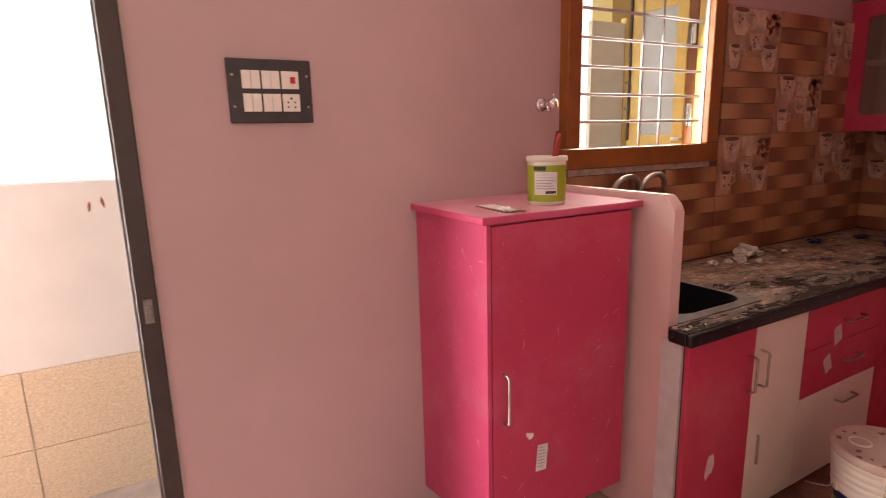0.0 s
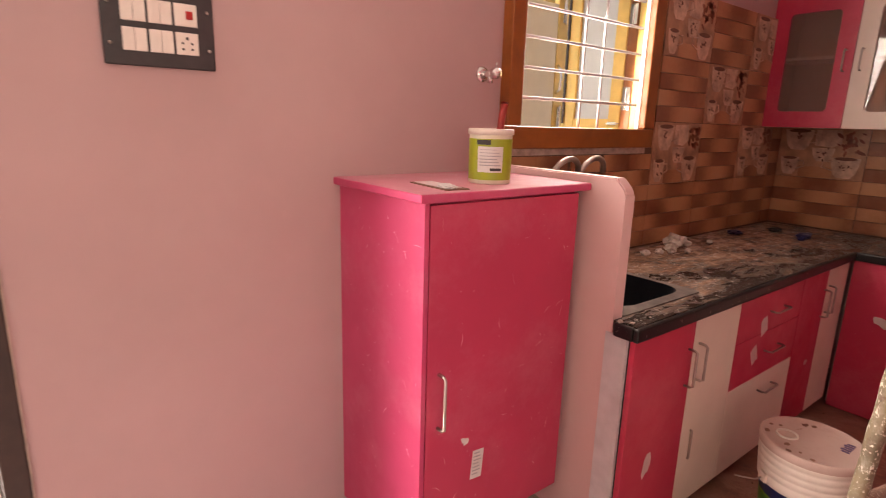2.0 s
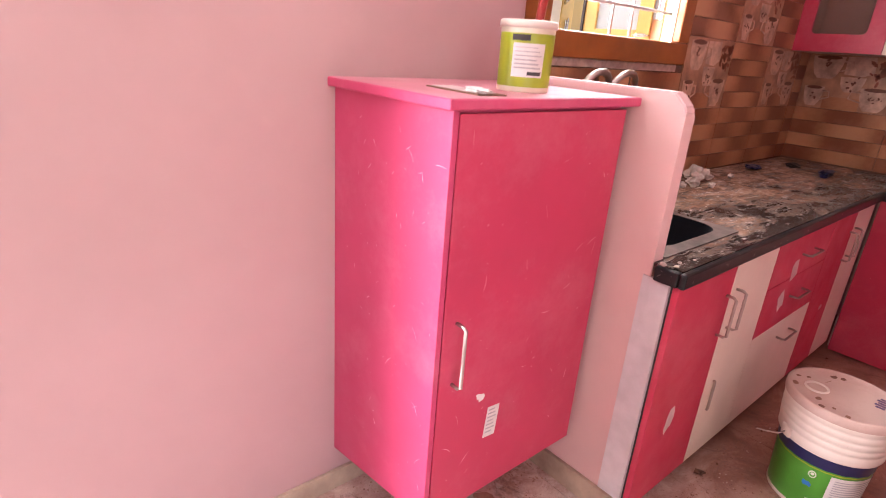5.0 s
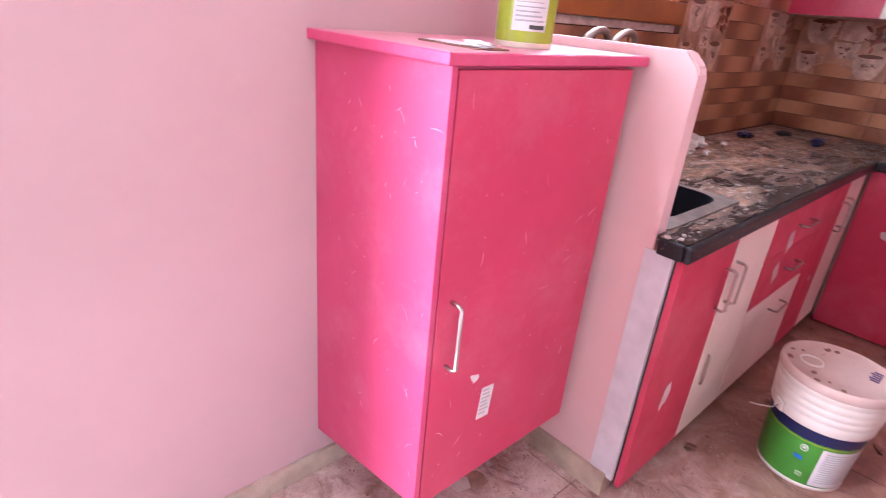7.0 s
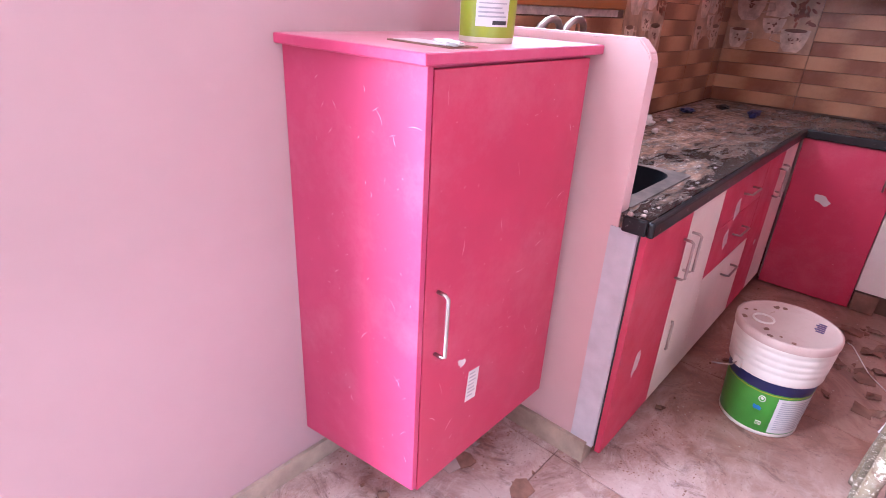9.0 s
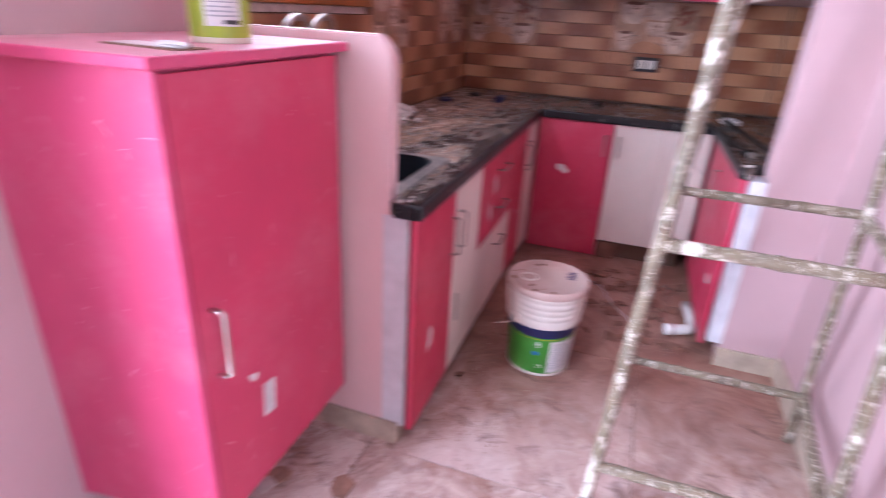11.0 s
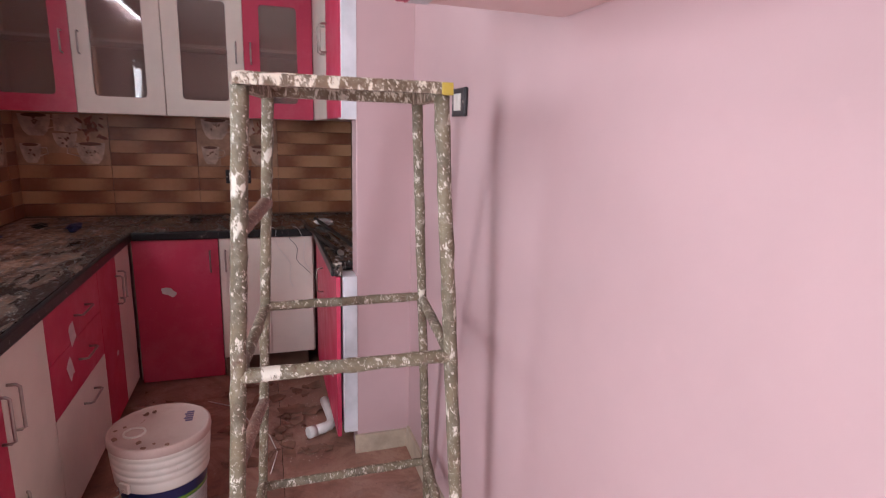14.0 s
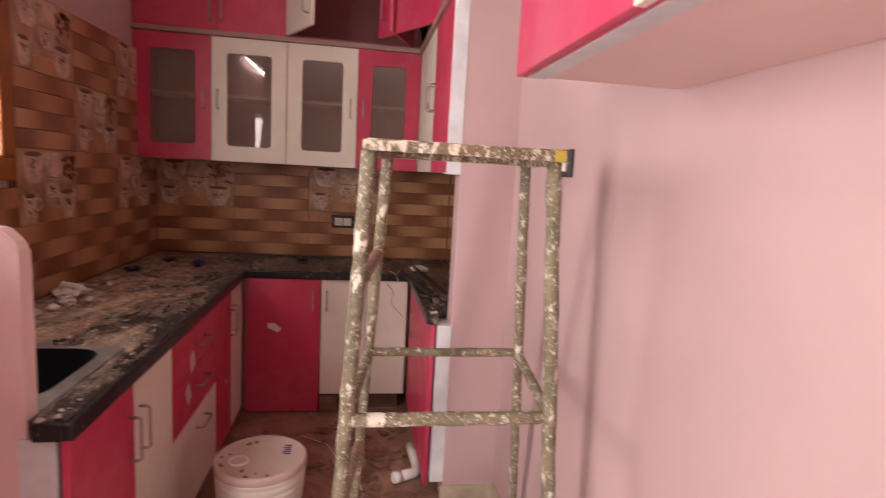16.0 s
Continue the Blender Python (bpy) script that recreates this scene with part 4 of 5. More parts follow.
ub = wall_unit("wall_cabinet", (4.051, 0.632, UZ0), (4.326, 1.391, UZ1), "wall cabinet with a cream and a crimson glazed door", "x", None, 1.775)
glass_door(ub, 0.992, 1.390, UZ0, UZ1, M_CREAM, True)
glass_door(ub, 0.626, 0.992, UZ0, UZ1, M_RED, False)
us = wall_unit("wall_cabinet", (2.985, 0.006, UZ0), (4.03, 0.604, UZ1), "return wall cabinet with cream and crimson doors", "y")
d = panel("door", us, FACE_S, 3.70, 0.624, (UZ0 + UZ1) / 2, 0.66, UZ1 - UZ0, M_CREAM)
pull(d, on(FACE_S, 3.41, 0.624, 1.765), 0.12)
d = panel("door", us, FACE_S, 3.128, 0.624, (UZ0 + UZ1) / 2, 0.485, UZ1 - UZ0, M_RED)
pull(d, on(FACE_S, 3.33, 0.624, 1.765), 0.12)
cornice = thing("cornice_board", "dusty brown board between the cabinet rows", "board")
part("board", box((4.018, 0.60, 2.1015), (4.345, 2.2135, 2.128), 0.003), M_TRIM, cornice)
cornice = thing("cornice_board", "dusty brown board between the return cabinet rows", "board")
part("board", box((2.885, 0.006, 2.1015), (4.0175, 0.64, 2.128), 0.003), M_TRIM, cornice)

TZ0, TZ1 = 2.1285, 2.72
t1 = wall_unit("loft_cabinet", (4.051, 1.393, TZ0), (4.345, 2.212, TZ1), "upper cabinet with two closed crimson doors", "x")
for y0, y1, hy in ((1.775, 2.212, 1.805), (1.393, 1.775, 1.745)):
    d = panel("door", t1, FACE_E, 4.032, (y0 + y1) / 2, (TZ0 + TZ1) / 2, y1 - y0, TZ1 - TZ0, M_RED)
    pull(d, on(FACE_E, 4.032, hy, 2.24), 0.12)
t2 = wall_unit("loft_cabinet", (4.051, 0.632, TZ0), (4.345, 1.391, TZ1), "upper cabinet standing open, maroon inside", "x", M_DARKIN)
for name, hinge, turn, s, mat in (("door", 1.388, -62, -1, M_CREAM), ("door", 0.70, 68, 1, M_RED)):
    m = Matrix.Translation((4.045, hinge, (TZ0 + TZ1) / 2 + 0.004)) @ pose(0, 0, 0, 0, 0, turn)
    w = 0.36
    bm = box((-0.018, 0 if s > 0 else -w, -(TZ1 - TZ0) / 2 + 0.004), (0, w if s > 0 else 0, (TZ1 - TZ0) / 2 - 0.004), 0.0018)
    d = part(name, moved(bm, m), mat, t2)
    pull(d, m @ pose(-0.018, s * (w - 0.04), -0.17) @ FACE_E, 0.12)
t3 = wall_unit("loft_cabinet", (2.985, 0.006, TZ0), (4.03, 0.604, TZ1), "return upper cabinet with crimson doors, one ajar", "y")
for x0, x1, turn in ((2.89, 3.42, 0), (3.43, 3.96, 30)):
    m = Matrix.Translation((x0, 0.606, (TZ0 + TZ1) / 2)) @ pose(0, 0, 0, 0, 0, turn)
    bm = box((0, 0, -(TZ1 - TZ0) / 2 + 0.002), (x1 - x0, 0.018, (TZ1 - TZ0) / 2 - 0.002), 0.0018)
    d = part("door", moved(bm, m), M_RED, t3)
    pull(d, m @ pose(0.46, 0.018, -0.15) @ FACE_S, 0.12)

hung = thing("hanging_cabinet", "crimson and cream cabinet hung high on the pink wall", "cabinet")
part("body", box((0.955, SY + 0.001, 1.598), (1.733, 0.658, 2.25), 0.002), M_PART, hung)
part("bare_strip", box((0.957, 0.622, 1.5952), (1.731, 0.6565, 1.5978)), M_PUTTY, hung, "unpainted grey-white strip under the front")
part("edge_strip", box((0.955, 0.6585, 1.596), (1.735, 0.664, 1.612), 0.001), M_RED_VEIL, hung)
for x0, x1, mat in ((1.29, 1.737, M_RED_VEIL), (0.95, 1.288, M_CREAM)):
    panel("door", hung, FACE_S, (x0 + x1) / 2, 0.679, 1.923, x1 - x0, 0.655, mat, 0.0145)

# ---- ladder ----
lad = thing("step_ladder", "paint-splattered metal stool ladder standing on the floor", "ladder")
FL, FR, RL, RR = ((1.800, 0.945, 1.445), (1.825, 1.020, 0.0)), ((1.800, 0.568, 1.445), (1.825, 0.462, 0.0)), ((2.090, 0.895, 1.445), (2.46, 0.962, 0.0)), ((2.090, 0.539, 1.445), (2.46, 0.372, 0.0))
def at(leg, z):
    a, b = Vector(leg[0]), Vector(leg[1])
    return a.lerp(b, (a.z - z) / (a.z - b.z))


for leg in (FL, FR, RL, RR):
    part("leg", tube(between(leg[0], leg[1], 46), 0.0158 if leg in (FL, FR) else 0.0138, 12, None, 0.16), M_LADDER, lad)
for a, b, z, r in ((FL, FR, 0.884, 0.0152), (FL, FR, 0.245, 0.0148), (RL, RR, 0.892, 0.0128), (RL, RR, 0.221, 0.0142), (FL, RL, 0.888, 0.0135), (FR, RR, 0.886, 0.0135), (FR, RR, 0.24, 0.0145), (FL, RL, 0.24, 0.0145)):
    part("rung", tube(between(at(a, z), at(b, z), 26), r, 12, None, 0.18), M_LADDER, lad)
part("rung", tube(between(at(FL, 0.68), at(RL, 0.57), 20), 0.015, 12, None, 0.2), M_LADWOOD, lad, "paint-splashed wooden rung")
part("rung", tube(between(at(FL, 1.18), at(RL, 1.187), 20), 0.0155, 12, None, 0.2), M_LADWOOD, lad, "paint-splashed wooden rung")
bm = bmesh.new()
corners = [(1.790, 0.957), (1.785, 0.553), (2.100, 0.530), (2.100, 0.905)]
def rail(p, q, w, h, z):
    d = (Vector((*q, 0)) - Vector((*p, 0)))
    ln, ang = d.length, math.degrees(math.atan2(d.y, d.x))
    own = bmesh.new()
    n = 24
    loops = []
    for k in range(n + 1):
        x = ln * k / n
        jig = [0.0022 * noise.noise(Vector((x * 30, j * 9.1, p[0] * 7))) for j in range(4)]
        loops.append([own.verts.new(c) for c in ((x, -w / 2 + jig[0], z), (x, w / 2 + jig[1], z), (x, w / 2, z + h + jig[2]), (x, -w / 2, z + h + jig[3]))])
    for a, b in zip(loops, loops[1:]):
        for j in range(4):
            own.faces.new((a[j], a[(j + 1) % 4], b[(j + 1) % 4], b[j]))
    own.faces.new(loops[0][::-1])
    own.faces.new(loops[-1])
    bmesh.ops.recalc_face_normals(own, faces=own.faces[:])
    return moved(own, Matrix.Translation((*p, 0)) @ pose(0, 0, 0, 0, 0, ang))


part("top_rail", rail(corners[0], corners[1], 0.03, 0.0205, 1.446), M_LADTOP, lad, "paint-caked front edge of the top")
part("top_rail", rail(corners[3], corners[2], 0.028, 0.026, 1.441), M_LADTOP, lad)
part("top_rail", rail((1.806, 0.946), (2.085, 0.900), 0.026, 0.03, 1.4375), M_LADTOP, lad)
part("top_rail", rail((1.801, 0.562), (2.085, 0.540), 0.026, 0.03, 1.4375), M_LADTOP, lad)
part("top_board", slab_from([(1.795, 0.950), (1.790, 0.558), (2.095, 0.535), (2.095, 0.899)], 1.4660, 1.4700), M_LADTOP, lad)
part("paint_blob", box((1.7665, 0.5535, 1.444), (1.7715, 0.577, 1.468), 0.002), M_YPAINT, lad, "yellow paint smear on the corner")

# ---- pail ----
pail = thing("paint_pail", "green and navy paint pail with a dusty white lid", "pail", at=(2.600, 1.275, 0), turn=0)
pail.scale = (0.94, 0.94, 1.05)
part("tub", lathe([(0.0001, 0.004), (0.126, 0.0), (0.131, 0.006), (0.1450, 0.222), (0.1450, 0.226)], 48), M_GREEN, pail)
part("collar", lathe([(0.1480, 0.212), (0.1535, 0.213), (0.1555, 0.218), (0.1570, 0.243), (0.1545, 0.247), (0.1590, 0.251), (0.1600, 0.267), (0.1565, 0.270), (0.1615, 0.274), (0.1622, 0.290), (0.1590, 0.294), (0.1635, 0.298), (0.1640, 0.315), (0.1605, 0.319), (0.165, 0.323), (0.1655, 0.342), (0.161, 0.345)], 48), M_PAIL, pail, "ribbed white collar")
lid = part("lid", lathe([(0.168, 0.338), (0.1695, 0.345), (0.1685, 0.362), (0.162, 0.366), (0.155, 0.364), (0.150, 0.3605), (0.05, 0.361), (0.0001, 0.361)], 48), M_LID, pail, "dusty stained white lid")
part("cap_ring", moved(lathe([(0.030, 0.3608), (0.031, 0.3655), (0.036, 0.3655), (0.037, 0.3608)], 24), Matrix.Translation((-0.03, 0.075, 0))), M_PAIL, lid)
for k in range(5):
    part("print_mark", box((0.012 + 0.016 * k, -0.105, 0.3612), (0.023 + 0.016 * k, -0.080 + 0.006 * (k % 2), 0.3618)), M_PURPLE, lid, "smudged purple stamp")
for k, (x, y, s) in enumerate(((-0.10, 0.05, 0.011), (0.02, 0.115, 0.008), (0.10, 0.06, 0.013), (-0.12, 0.0, 0.007), (0.115, 0.035, 0.012), (-0.135, -0.045, 0.009), (-0.06, 0.135, 0.014), (0.0, 0.142, 0.009), (-0.14, 0.03, 0.012))):
    rn = random.Random(k)
    part("stain", slab_from([(x + s * (0.6 + 0.7 * rn.random()) * math.cos(a), y + s * (0.5 + 0.7 * rn.random()) * math.sin(a)) for a in [0.9 * j for j in range(7)]], 0.3612, 0.3622), M_CARD, lid)
wrap(pail, "navy_band", (0.1445, 0.1472), 0.172, 0.2135, 0, 360, M_NAVY, "navy printed band")
wrap(pail, "stripe", (0.1438, 0.1441), 0.164, 0.168, 0, 360, M_LIME)
panel_w = wrap(pail, "white_panel", (0.1330, 0.1428), 0.018, 0.158, 205, 290, M_PAPER, "white text panel")
for k in range(14):
    z = 0.034 + 0.0085 * k
    r = 0.1345 + (z - 0.018) * 0.0672
    wrap(panel_w, "print_line", (r, r + 0.0003), z, z + 0.0034, 210, 284 - 6 * (k % 4), M_GREYINK)
def badge(name, a, z, outline, mat, lift=0.0, owner=None):
    r = 0.1336 + z * 0.0611 + lift
    m = Matrix.Translation((r * math.cos(radians(a)), r * math.sin(radians(a)), z)) @ pose(0, 0, 0, 90, 0, a + 90)
    return part(name, moved(slab_from(outline, -0.0004, 0.0008), m), mat, owner or pail)


ringed = [(0.0115 * math.cos(radians(20 * k)), 0.0115 * math.sin(radians(20 * k))) for k in range(18)]
seal = badge("seal", 185, 0.143, ringed, M_PAPER)
badge("seal_print", 185, 0.143, [(x * 0.74, y * 0.74) for x, y in ringed], M_GREEN, 0.0007, seal)
badge("seal_print", 185, 0.145, [(x * 0.46, y * 0.4) for x, y in ringed], M_PAPER, 0.0013, seal)
badge("blue_mark", 182, 0.105, [(-0.013, 0.0), (-0.009, -0.008), (0.002, -0.006), (0.012, -0.009), (0.014, 0.001), (0.006, 0.008), (-0.004, 0.006), (-0.012, 0.009)], M_BLUE)
small = badge("small_mark", 190, 0.048, rounded(0.018, 0.014, 0.001), M_PAPER)
for k in range(4):
    badge("print_bar", 190, 0.048, [(x - 0.006 + 0.004 * k, y) for x, y in ((-0.0012, -0.005), (0.0012, -0.005), (0.0012, 0.005), (-0.0012, 0.005))], M_GREEN, 0.0007, small)
part("base_rim", lathe([(0.128, 0.0), (0.1335, 0.002), (0.1345, 0.012), (0.1325, 0.0135)], 48), M_PAIL, pail)
part("ear", moved(box((-0.02, -0.006, -0.016), (0.02, 0.006, 0.016), 0.003), Matrix.Translation((-0.124, 0.098, 0.230)) @ pose(0, 0, 0, 0, 0, 52)), M_PAIL, pail)
part("bail", tube([(-0.126, 0.100, 0.227), (-0.152, 0.112, 0.222), (-0.172, 0.145, 0.220), (-0.188, 0.168, 0.222)], 0.0025, 8), M_STEEL, pail)

# ---- loose things ----
def lump(name, x, y, z, r, squash, label, mat, seed, group=""):
    bm = bmesh.new()
    bmesh.ops.create_icosphere(bm, subdivisions=3, radius=1.0)
    off = Vector((seed * 3.1, seed * 1.7, seed * 0.9))
    for v in bm.verts:
        v.co *= 1 + 0.55 * noise.noise(v.co * 1.6 + off) + 0.2 * noise.noise(v.co * 4.2 + off)
        v.co.z *= squash
    low = min(v.co.z for v in bm.verts)
    for v in bm.verts:
        v.co.z -= low
        v.co *= r
    ob = part(name, bm, mat)
    ob.location = (x, y, z)
    return tagged(ob, label, "rubble", group)


for k, (x, y, r) in enumerate(((3.04, 2.09, 0.045), (3.14, 2.08, 0.018), (2.94, 2.05, 0.026), (2.86, 2.06, 0.017), (3.30, 2.05, 0.013), (3.0, 2.0, 0.014), (2.78, 2.08, 0.02))):
    lump("plaster_lump", x, y, 0.829, r, 0.75, "lump of white plaster on the dusty worktop", M_RUBBLE, k + 1, "plaster lumps")
for k, (x, y, z, w, h, a) in enumerate(((3.69, 2.10, 0.8297, 0.10, 0.04, 20), (4.0, 2.02, 0.8297, 0.10, 0.04, -5), (3.88, 1.83, 0.8297, 0.16, 0.03, -25), (4.15, 1.30, 0.8297, 0.06, 0.04, 30))):
    lump("dark_rag", x, y, z, w / 2, 0.22, "small dark blue-grey rag on the worktop", M_NAVY if k % 2 == 0 else M_ROD, k + 40, "rags").scale = (1, h / w * 1.6, 1)
for p, q in (((3.92, 0.64, 0.862), (3.02, 0.50, 0.842)), ((3.82, 0.70, 0.838), (3.10, 0.60, 0.838))):
    rod = thing("iron_rod", "dark iron rod lying on the return worktop", "rod", "rods")
    part("rod", tube(between(p, q, 6), 0.010, 10), M_ROD, rod)
    part("end", tube(between(Vector(q) + Vector((0.02, 0.003, 0)), Vector(q) - Vector((0.01, 0.001, 0)), 2), 0.0125, 10), M_STEEL, rod)
lump("crumpled_film", 3.86, 0.60, 0.8297, 0.05, 0.35, "crumpled clear film on the worktop", M_PAPER, 77)

for k, (y, drop) in enumerate(((0.86, 0.30), (0.80, 0.22), (0.74, 0.34))):
    th = thing("loose_wire", "thin loose wire hanging over the worktop edge", "wire", "loose wires")
    pts = [(3.86, y + 0.03, 0.832), (3.80, y + 0.01, 0.834), (3.767, y, 0.826)] + [(3.772 + 0.004 * math.sin(j * 1.3 + k), y - 0.012 * j + 0.018 * math.sin(j * 1.1 + 2 * k), 0.80 - drop * j / 8) for j in range(1, 9)]
    part("strand", tube(pts, 0.0013, 6), M_INK_SHADE if k == 1 else M_PVC, th)
for k, (x, y, z, r) in enumerate(((1.955, 1.60, 0.8297, 0.006), (1.935, 1.625, 0.8297, 0.008), (1.99, 1.61, 0.8297, 0.005), (2.05, 1.60, 0.8297, 0.004), (2.9, 0.645, 0.8297, 0.007), (2.91, 0.63, 0.8297, 0.009))):
    lump("plaster_lump", x, y, z, r, 0.6, "crumb of white plaster at the worktop corner", M_RUBBLE, k + 60, "plaster lumps")
elbow = thing("pvc_pipe", "white bent plastic waste pipe lying on the floor", "pipe")
part("pipe", tube([(3.04, 0.735, 0.027), (3.058, 0.69, 0.027), (3.072, 0.665, 0.027), (3.098, 0.65, 0.027), (3.14, 0.647, 0.027), (3.22, 0.653, 0.027), (3.32, 0.662, 0.027)], 0.0235, 14), M_PVC, elbow)
part("socket", tube([(3.028, 0.765, 0.0275), (3.042, 0.73, 0.0275)], 0.0265, 14), M_PVC, elbow)
wire = thing("wire", "thin white wire curled on the floor", "wire")
part("strand", tube([(2.80, 0.93, 0.004), (2.95, 0.90, 0.004), (3.05, 0.93, 0.03), (3.18, 1.0, 0.012), (3.4, 1.08, 0.004), (3.5, 1.22, 0.004)], 0.0025, 6), M_PVC, wire)
rn = random.Random(9)
for k in range(84):
    x, y = rn.uniform(2.88, 3.65), rn.uniform(0.68, 1.12)
    if k > 72:
        x, y = rn.uniform(2.2, 3.7), rn.uniform(1.36, 1.54)
    s = rn.choice((0.012, 0.02, 0.03, 0.045, 0.055)) * (0.4 if k > 72 else 1.0)
    n = rn.randint(4, 7)
    outline = [(s * (0.6 + 0.6 * rn.random()) * math.cos(2 * math.pi * j / n), s * (0.5 + 0.5 * rn.random()) * math.sin(2 * math.pi * j / n)) for j in range(n)]
    bm = slab_from(outline, 0, 0.003)
    for v in bm.verts:
        v.co.z += 0.026 * abs(noise.noise(Vector((v.co.x * 25 + k, v.co.y * 25, 0))))
    ob = part("card_scrap", bm, M_CARD)
    ob.matrix_basis = pose(x, y, 0.0005, 0, 0, rn.uniform(0, 360))
    tagged(ob, "torn brown card scrap on the dusty floor", "debris", "floor scraps")
for k in range(30):
    x, y = rn.uniform(1.36, 1.90), rn.uniform(1.66, 2.17)
    s, n = rn.choice((0.008, 0.012, 0.018, 0.03, 0.05)), rn.randint(5, 7)
    outline = [(s * (0.6 + 0.6 * rn.random()) * math.cos(2 * math.pi * j / n), s * (0.5 + 0.5 * rn.random()) * math.sin(2 * math.pi * j / n)) for j in range(n)]
    bm = slab_from(outline, 0, 0.004)
    for v in bm.verts:
        v.co.z += 0.012 * abs(noise.noise(Vector((v.co.x * 30 + k, v.co.y * 30, 4))))
    ob = part("plaster_flake", bm, M_RUBBLE if k % 3 == 0 else M_FLAKE)
    ob.matrix_basis = pose(x, y, 0.0005, 0, 0, rn.uniform(0, 360))
    tagged(ob, "broken plaster flake on the floor under the cabinet", "debris", "plaster flakes")


def grit(name, spots, mat, label, seed):
    """Many loose grains as one heap of stuff; spots: count, x range, y at the wall, spread away from it."""
    rg = random.Random(seed)
    verts, faces = [], []
    for count, x0, x1, y0, spread in spots:
        for _ in range(count):
            x, y = rg.uniform(x0, x1), y0 + spread * min(1.0, rg.expovariate(3.2))
            r, h = rg.choice((0.0010, 0.0014, 0.0018, 0.0024, 0.0034)), rg.uniform(0.5, 0.9)
            b, a = len(verts), rg.uniform(0, 1.6)
            for j in range(4):
                rr = r * rg.uniform(0.7, 1.3)
                verts.append((x + rr * math.cos(a + 1.571 * j), y + rr * math.sin(a + 1.571 * j), 0.0003))
            verts.append((x + r * rg.uniform(-0.3, 0.3), y, 0.0003 + r * h))
            faces += [(b + j, b + (j + 1) % 4, b + 4) for j in range(4)]
    me = bpy.data.meshes.new(name)
    me.from_pydata(verts, [], faces)
    me.materials.append(mat)
    return tagged(new(name, me), label, "dirt", kind="stuff")


grit("sandy_dirt", ((1500, 1.99, 3.78, 1.535, -0.2), (260, 1.36, 1.92, 2.19, -0.5), (160, 1.70, 1.93, 1.95, -0.45), (420, 2.85, 3.76, 0.68, 0.55)), M_FLAKE, "brown sandy dirt swept against the cabinets", 21)
grit("plaster_crumbs", ((160, 1.99, 3.6, 1.50, -0.4), (110, 1.36, 1.92, 2.15, -0.45), (200, 2.85, 3.7, 0.70, 0.6)), M_RUBBLE, "pale plaster crumbs scattered on the floor", 22)
block = thing("brick_block", "brown broken brick standing against the plinth", "brick", at=(3.82, 1.10, 0))
part("brick", moved(box((-0.025, -0.05, 0), (0.025, 0.05, 0.10), 0.006), Matrix.Identity(4)), M_CARD, block)

# ---- wall tiles: printed brick courses, each piece glazed on its own ----
tiles_n = tagged(new("tiles_north"), "glazed brown brick-pattern wall tiles with cup motifs", "wall tiles", kind="structure")
tiles_e = tagged(new("tiles_east"), "glazed brown brick-pattern wall tiles with cup motifs", "wall tiles", kind="structure")
part("bedding", box((1.9855, NY - 0.014, 0.8302), (EX - 0.014, NY - 0.0005, 1.292)), M_GROUT, tiles_n)
part("bedding", box((2.874, NY - 0.014, 1.2922), (EX - 0.014, NY - 0.0005, 2.0)), M_GROUT, tiles_n)
part("bedding", box((EX - 0.014, 0.002, 0.8302), (EX - 0.0005, NY - 0.015, 1.413)), M_GROUT, tiles_e)
ROW = 0.0725
meshes = {}


def brick(parent, face, x, y, z, w, h):
    key = (round(w, 3), round(h, 3))
    if key not in meshes:
        bm = box((-w / 2 + 0.001, -h / 2 + 0.001, 0), (w / 2 - 0.001, h / 2 - 0.001, 0.007), 0)
        top_edges = [e for e in bm.edges if all(v.co.z > 0.005 for v in e.verts)]
        bmesh.ops.bevel(bm, geom=top_edges, offset=0.0015, segments=1, affect="EDGES")
        me = bpy.data.meshes.new("brick")
        bm.to_mesh(me)
        bm.free()
        me.materials.append(M_TILE)
        meshes[key] = me
    ob = new("brick", meshes[key])
    ob.parent = parent
    ob.matrix_basis = on(face, x, y, z)
    return ob


def cup(bm, cx, cy, w, h, handle):
    outline = [(-w * 0.5, h * 0.5), (-w * 0.46, h * 0.1), (-w * 0.36, -h * 0.3), (-w * 0.22, -h * 0.5), (w * 0.22, -h * 0.5), (w * 0.36, -h * 0.3), (w * 0.46, h * 0.1), (w * 0.5, h * 0.5)]
    slab_from([(cx + x, cy + y) for x, y in outline], 0.0072, 0.0084, bm)
    if handle:
        joined(bm, moved(tube([(cx + handle * w * 0.42, cy + h * 0.3, 0.0076), (cx + handle * w * 0.75, cy + h * 0.3, 0.0076), (cx + handle * w * 0.8, cy, 0.0076), (cx + handle * w * 0.38, cy - h * 0.15, 0.0076)], 0.0035, 6), Matrix.Identity(4)))
    return bm


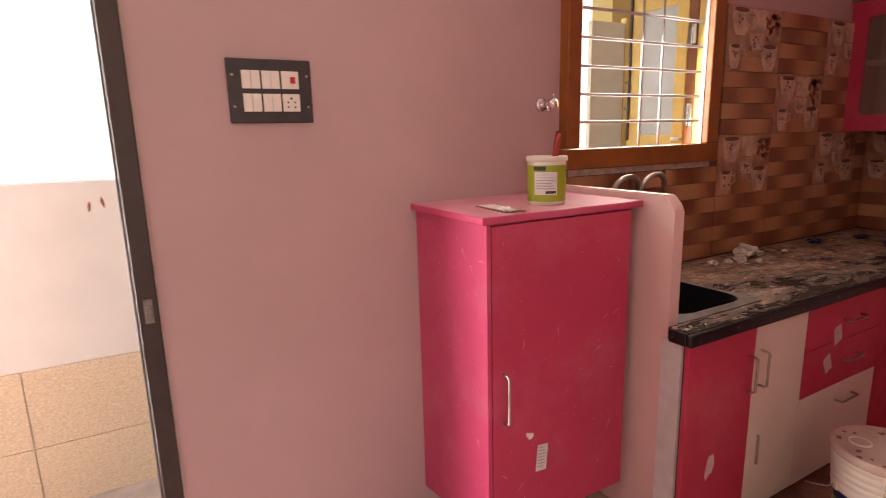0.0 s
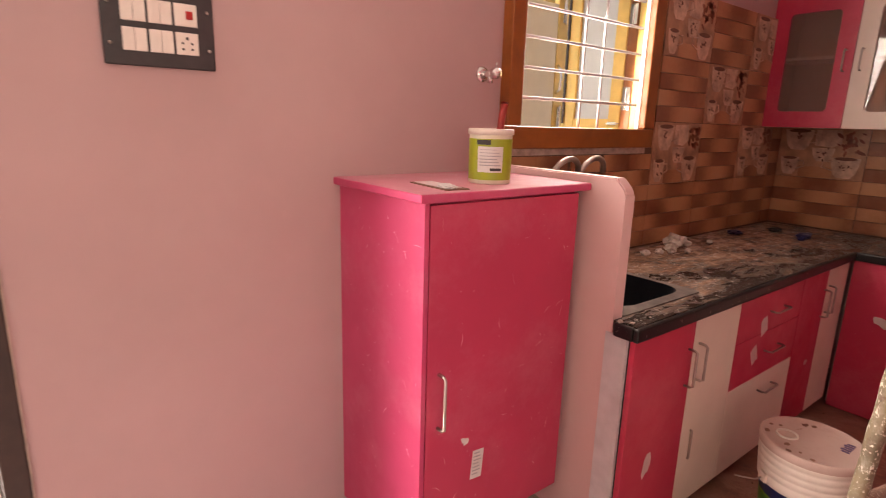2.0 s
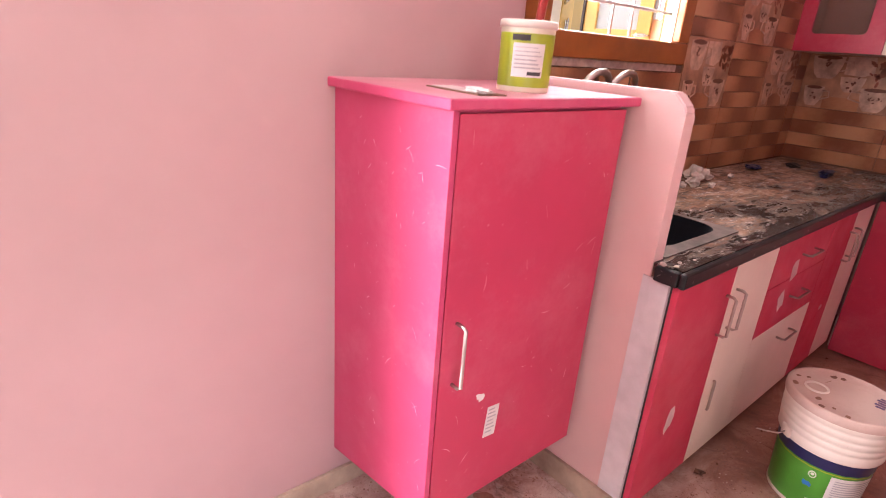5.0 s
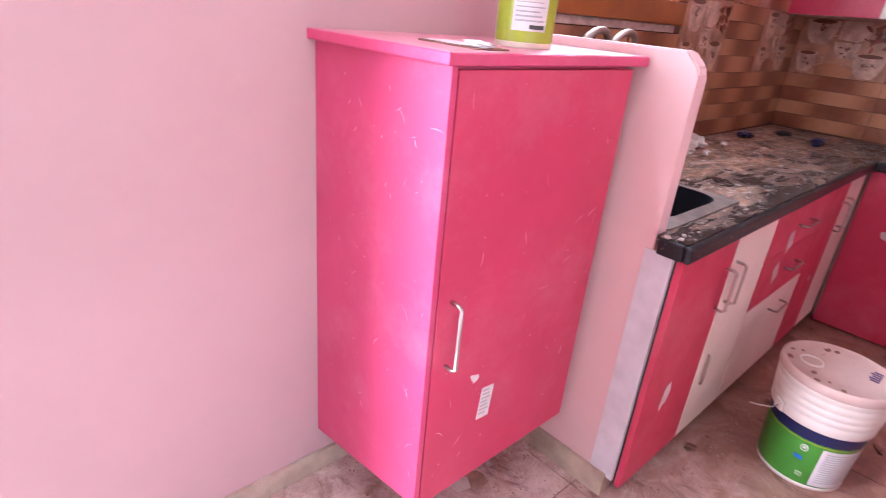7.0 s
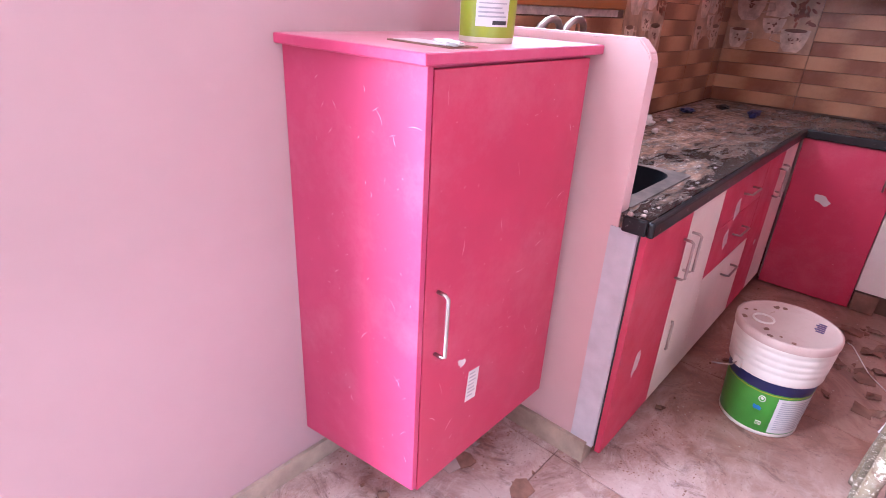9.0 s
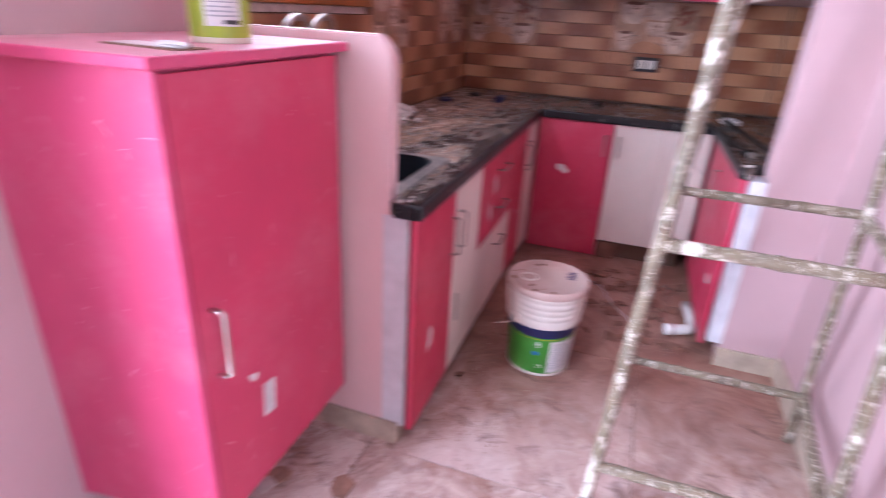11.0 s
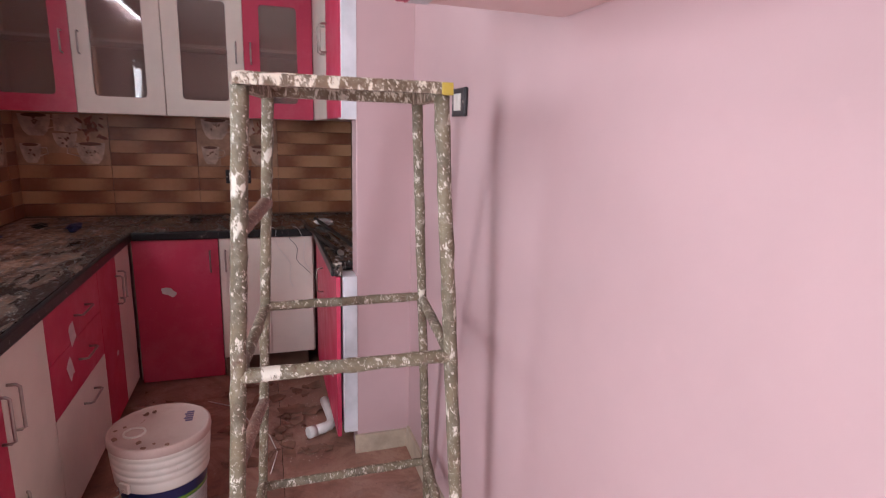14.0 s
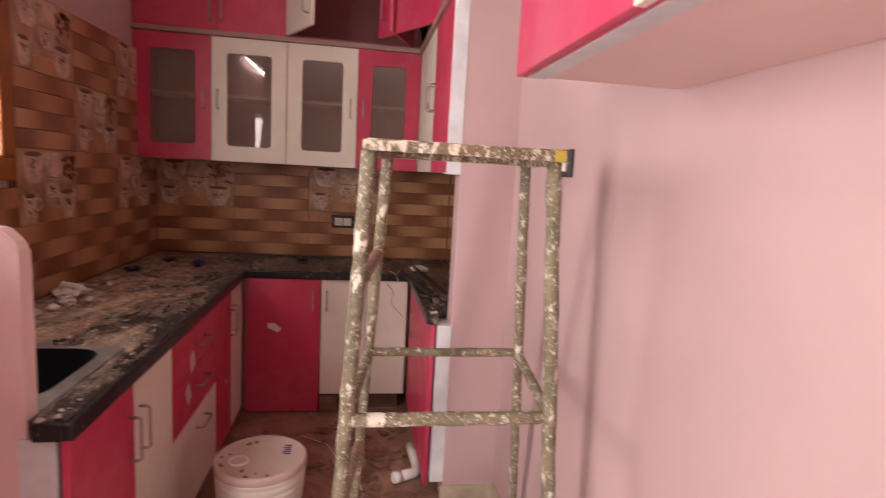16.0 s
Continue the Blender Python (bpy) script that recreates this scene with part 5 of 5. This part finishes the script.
def deco(parent, face, x, y, z, w):
    """A decorated tile: cups, beans and leaves over two brick courses."""
    m = on(face, x, y, z)
    h = 4 * ROW
    tile = part("tile", moved(box((-w / 2 + 0.001, -h / 2 + 0.001, 0), (w / 2 - 0.001, h / 2 - 0.001, 0.007), 0.001), m), M_DECO, parent, "cream tile printed with coffee cups")
    bm = cup(bmesh.new(), -w * 0.27, h * 0.25, w * 0.34, h * 0.40, 1)
    cup(bm, -w * 0.34, -h * 0.28, w * 0.22, h * 0.36, 1)
    cup(bm, w * 0.29, -h * 0.27, w * 0.32, h * 0.40, -1)
    cup(bm, w * 0.03, -h * 0.03, w * 0.26, h * 0.27, 0)
    slab_from([(w * x, h * y) for x, y in ((-0.08, 0.46), (0.2, 0.47), (0.22, 0.2), (0.12, 0.12), (-0.08, 0.15))], 0.0070, 0.0075, bm)
    part("cups", moved(bm, m), M_CUP, tile, "pale printed cups")
    bm = bmesh.new()
    rn = random.Random(int(abs(x * 100 + y * 37 + z * 11)))
    for cx, cy, cw, chh in ((-0.27, 0.43, 0.27, 0.035), (-0.34, -0.12, 0.17, 0.03), (0.29, -0.09, 0.25, 0.035)):
        slab_from([(w * (cx + cw / 2 * math.cos(t)), h * (cy + chh * math.sin(t))) for t in [0.52 * j for j in range(12)]], 0.0074, 0.0090, bm)
    for cx, cy, n, s in ((-0.27, 0.30, 7, 0.06), (0.03, -0.03, 9, 0.07), (0.29, -0.22, 8, 0.08), (-0.34, -0.26, 5, 0.06)):
        for _ in range(n):
            px, py, r, a = cx * w + rn.gauss(0, s * 0.5) * w, cy * h + rn.gauss(0, s * 0.7) * h, rn.uniform(0.004, 0.011), rn.uniform(0, 3.1)
            px, py = max(-w / 2 + 0.02, min(w / 2 - 0.02, px)), max(-h / 2 + 0.015, min(h / 2 - 0.015, py))
            slab_from([(px + r * math.cos(t) * math.cos(a) - 0.5 * r * math.sin(t) * math.sin(a), py + r * math.cos(t) * math.sin(a) + 0.5 * r * math.sin(t) * math.cos(a)) for t in [1.05 * j for j in range(6)]], 0.0074, 0.0090, bm)
    part("beans", moved(bm, m), M_BEAN, tile, "dark printed beans")
    bm = bmesh.new()
    for _ in range(22):
        px, py, r, a = w * rn.gauss(0.33, 0.08), h * rn.gauss(0.27, 0.13), rn.uniform(0.012, 0.026), rn.uniform(0, 3.1)
        px, py = max(-w / 2 + 0.03, min(w / 2 - 0.03, px)), max(-h / 2 + 0.03, min(h / 2 - 0.03, py))
        slab_from([(px + r * math.cos(t) * math.cos(a) - 0.4 * r * math.sin(t) * math.sin(a), py + r * math.cos(t) * math.sin(a) + 0.4 * r * math.sin(t) * math.cos(a)) for t in [1.05 * j for j in range(6)]], 0.0072, 0.0082, bm)
    bmesh.ops.remove_doubles(bm, verts=bm.verts[:], dist=1e-7)
    part("leaves", moved(bm, m), M_LEAF, tile, "russet printed leaves")
    part("patch", moved(box((-w * 0.22, -h * 0.49, 0.0070), (w * 0.16, -h * 0.27, 0.0077)), m), M_TILE, tile)


def course(parent, face, start, step, row, z0, ncol, tile_w, fixed, allowed, is_deco):
    for col in range(ncol):
        c = start + step * tile_w * (col + 0.5)
        if not allowed(c, z0):
            continue
        zc = z0 + 2 * ROW
        px, py = (c, fixed) if face is FACE_N else (fixed, c)
        if is_deco(col, row):
            deco(parent, face, px, py, zc, tile_w)
            continue
        for k in range(4):
            z = z0 + ROW * (k + 0.5)
            brick(parent, face, px, py, z, tile_w, ROW)


NT, ET = NY - 0.014, EX - 0.014
for row in range(4):
    z0 = 0.839 + 4 * ROW * row
    course(tiles_n, FACE_N, 4.2, -1, row, z0, 5, 0.4245, NT, lambda c, z: z < 1.1 or c > 2.9, lambda col, r: (r in (1, 3) and col % 2 == 0 and col < 4) or (r == 2 and col == 1))
    for k in range(4):
        if row < 3 or k < 4:
            brick(tiles_n, FACE_N, 4.2665, NT, z0 + ROW * (k + 0.5), 0.13, ROW)
for k in range(2):
    for c in (2.45, 2.24, 2.06, 2.66, 2.83):
        brick(tiles_n, FACE_N, c - 0.0, NT, 0.839 + 4 * ROW + ROW * (k + 0.5), 0.19, ROW)
for row in range(2):
    course(tiles_e, FACE_E, 2.198, -1, row, 0.839 + 4 * ROW * row, 4, 0.4575, ET, lambda c, z: True, lambda col, r: r == 1 and col in (0, 2))
    for k in range(4):
        brick(tiles_e, FACE_E, ET, 0.18, 0.839 + 4 * ROW * row + ROW * (k + 0.5), 0.36, ROW)
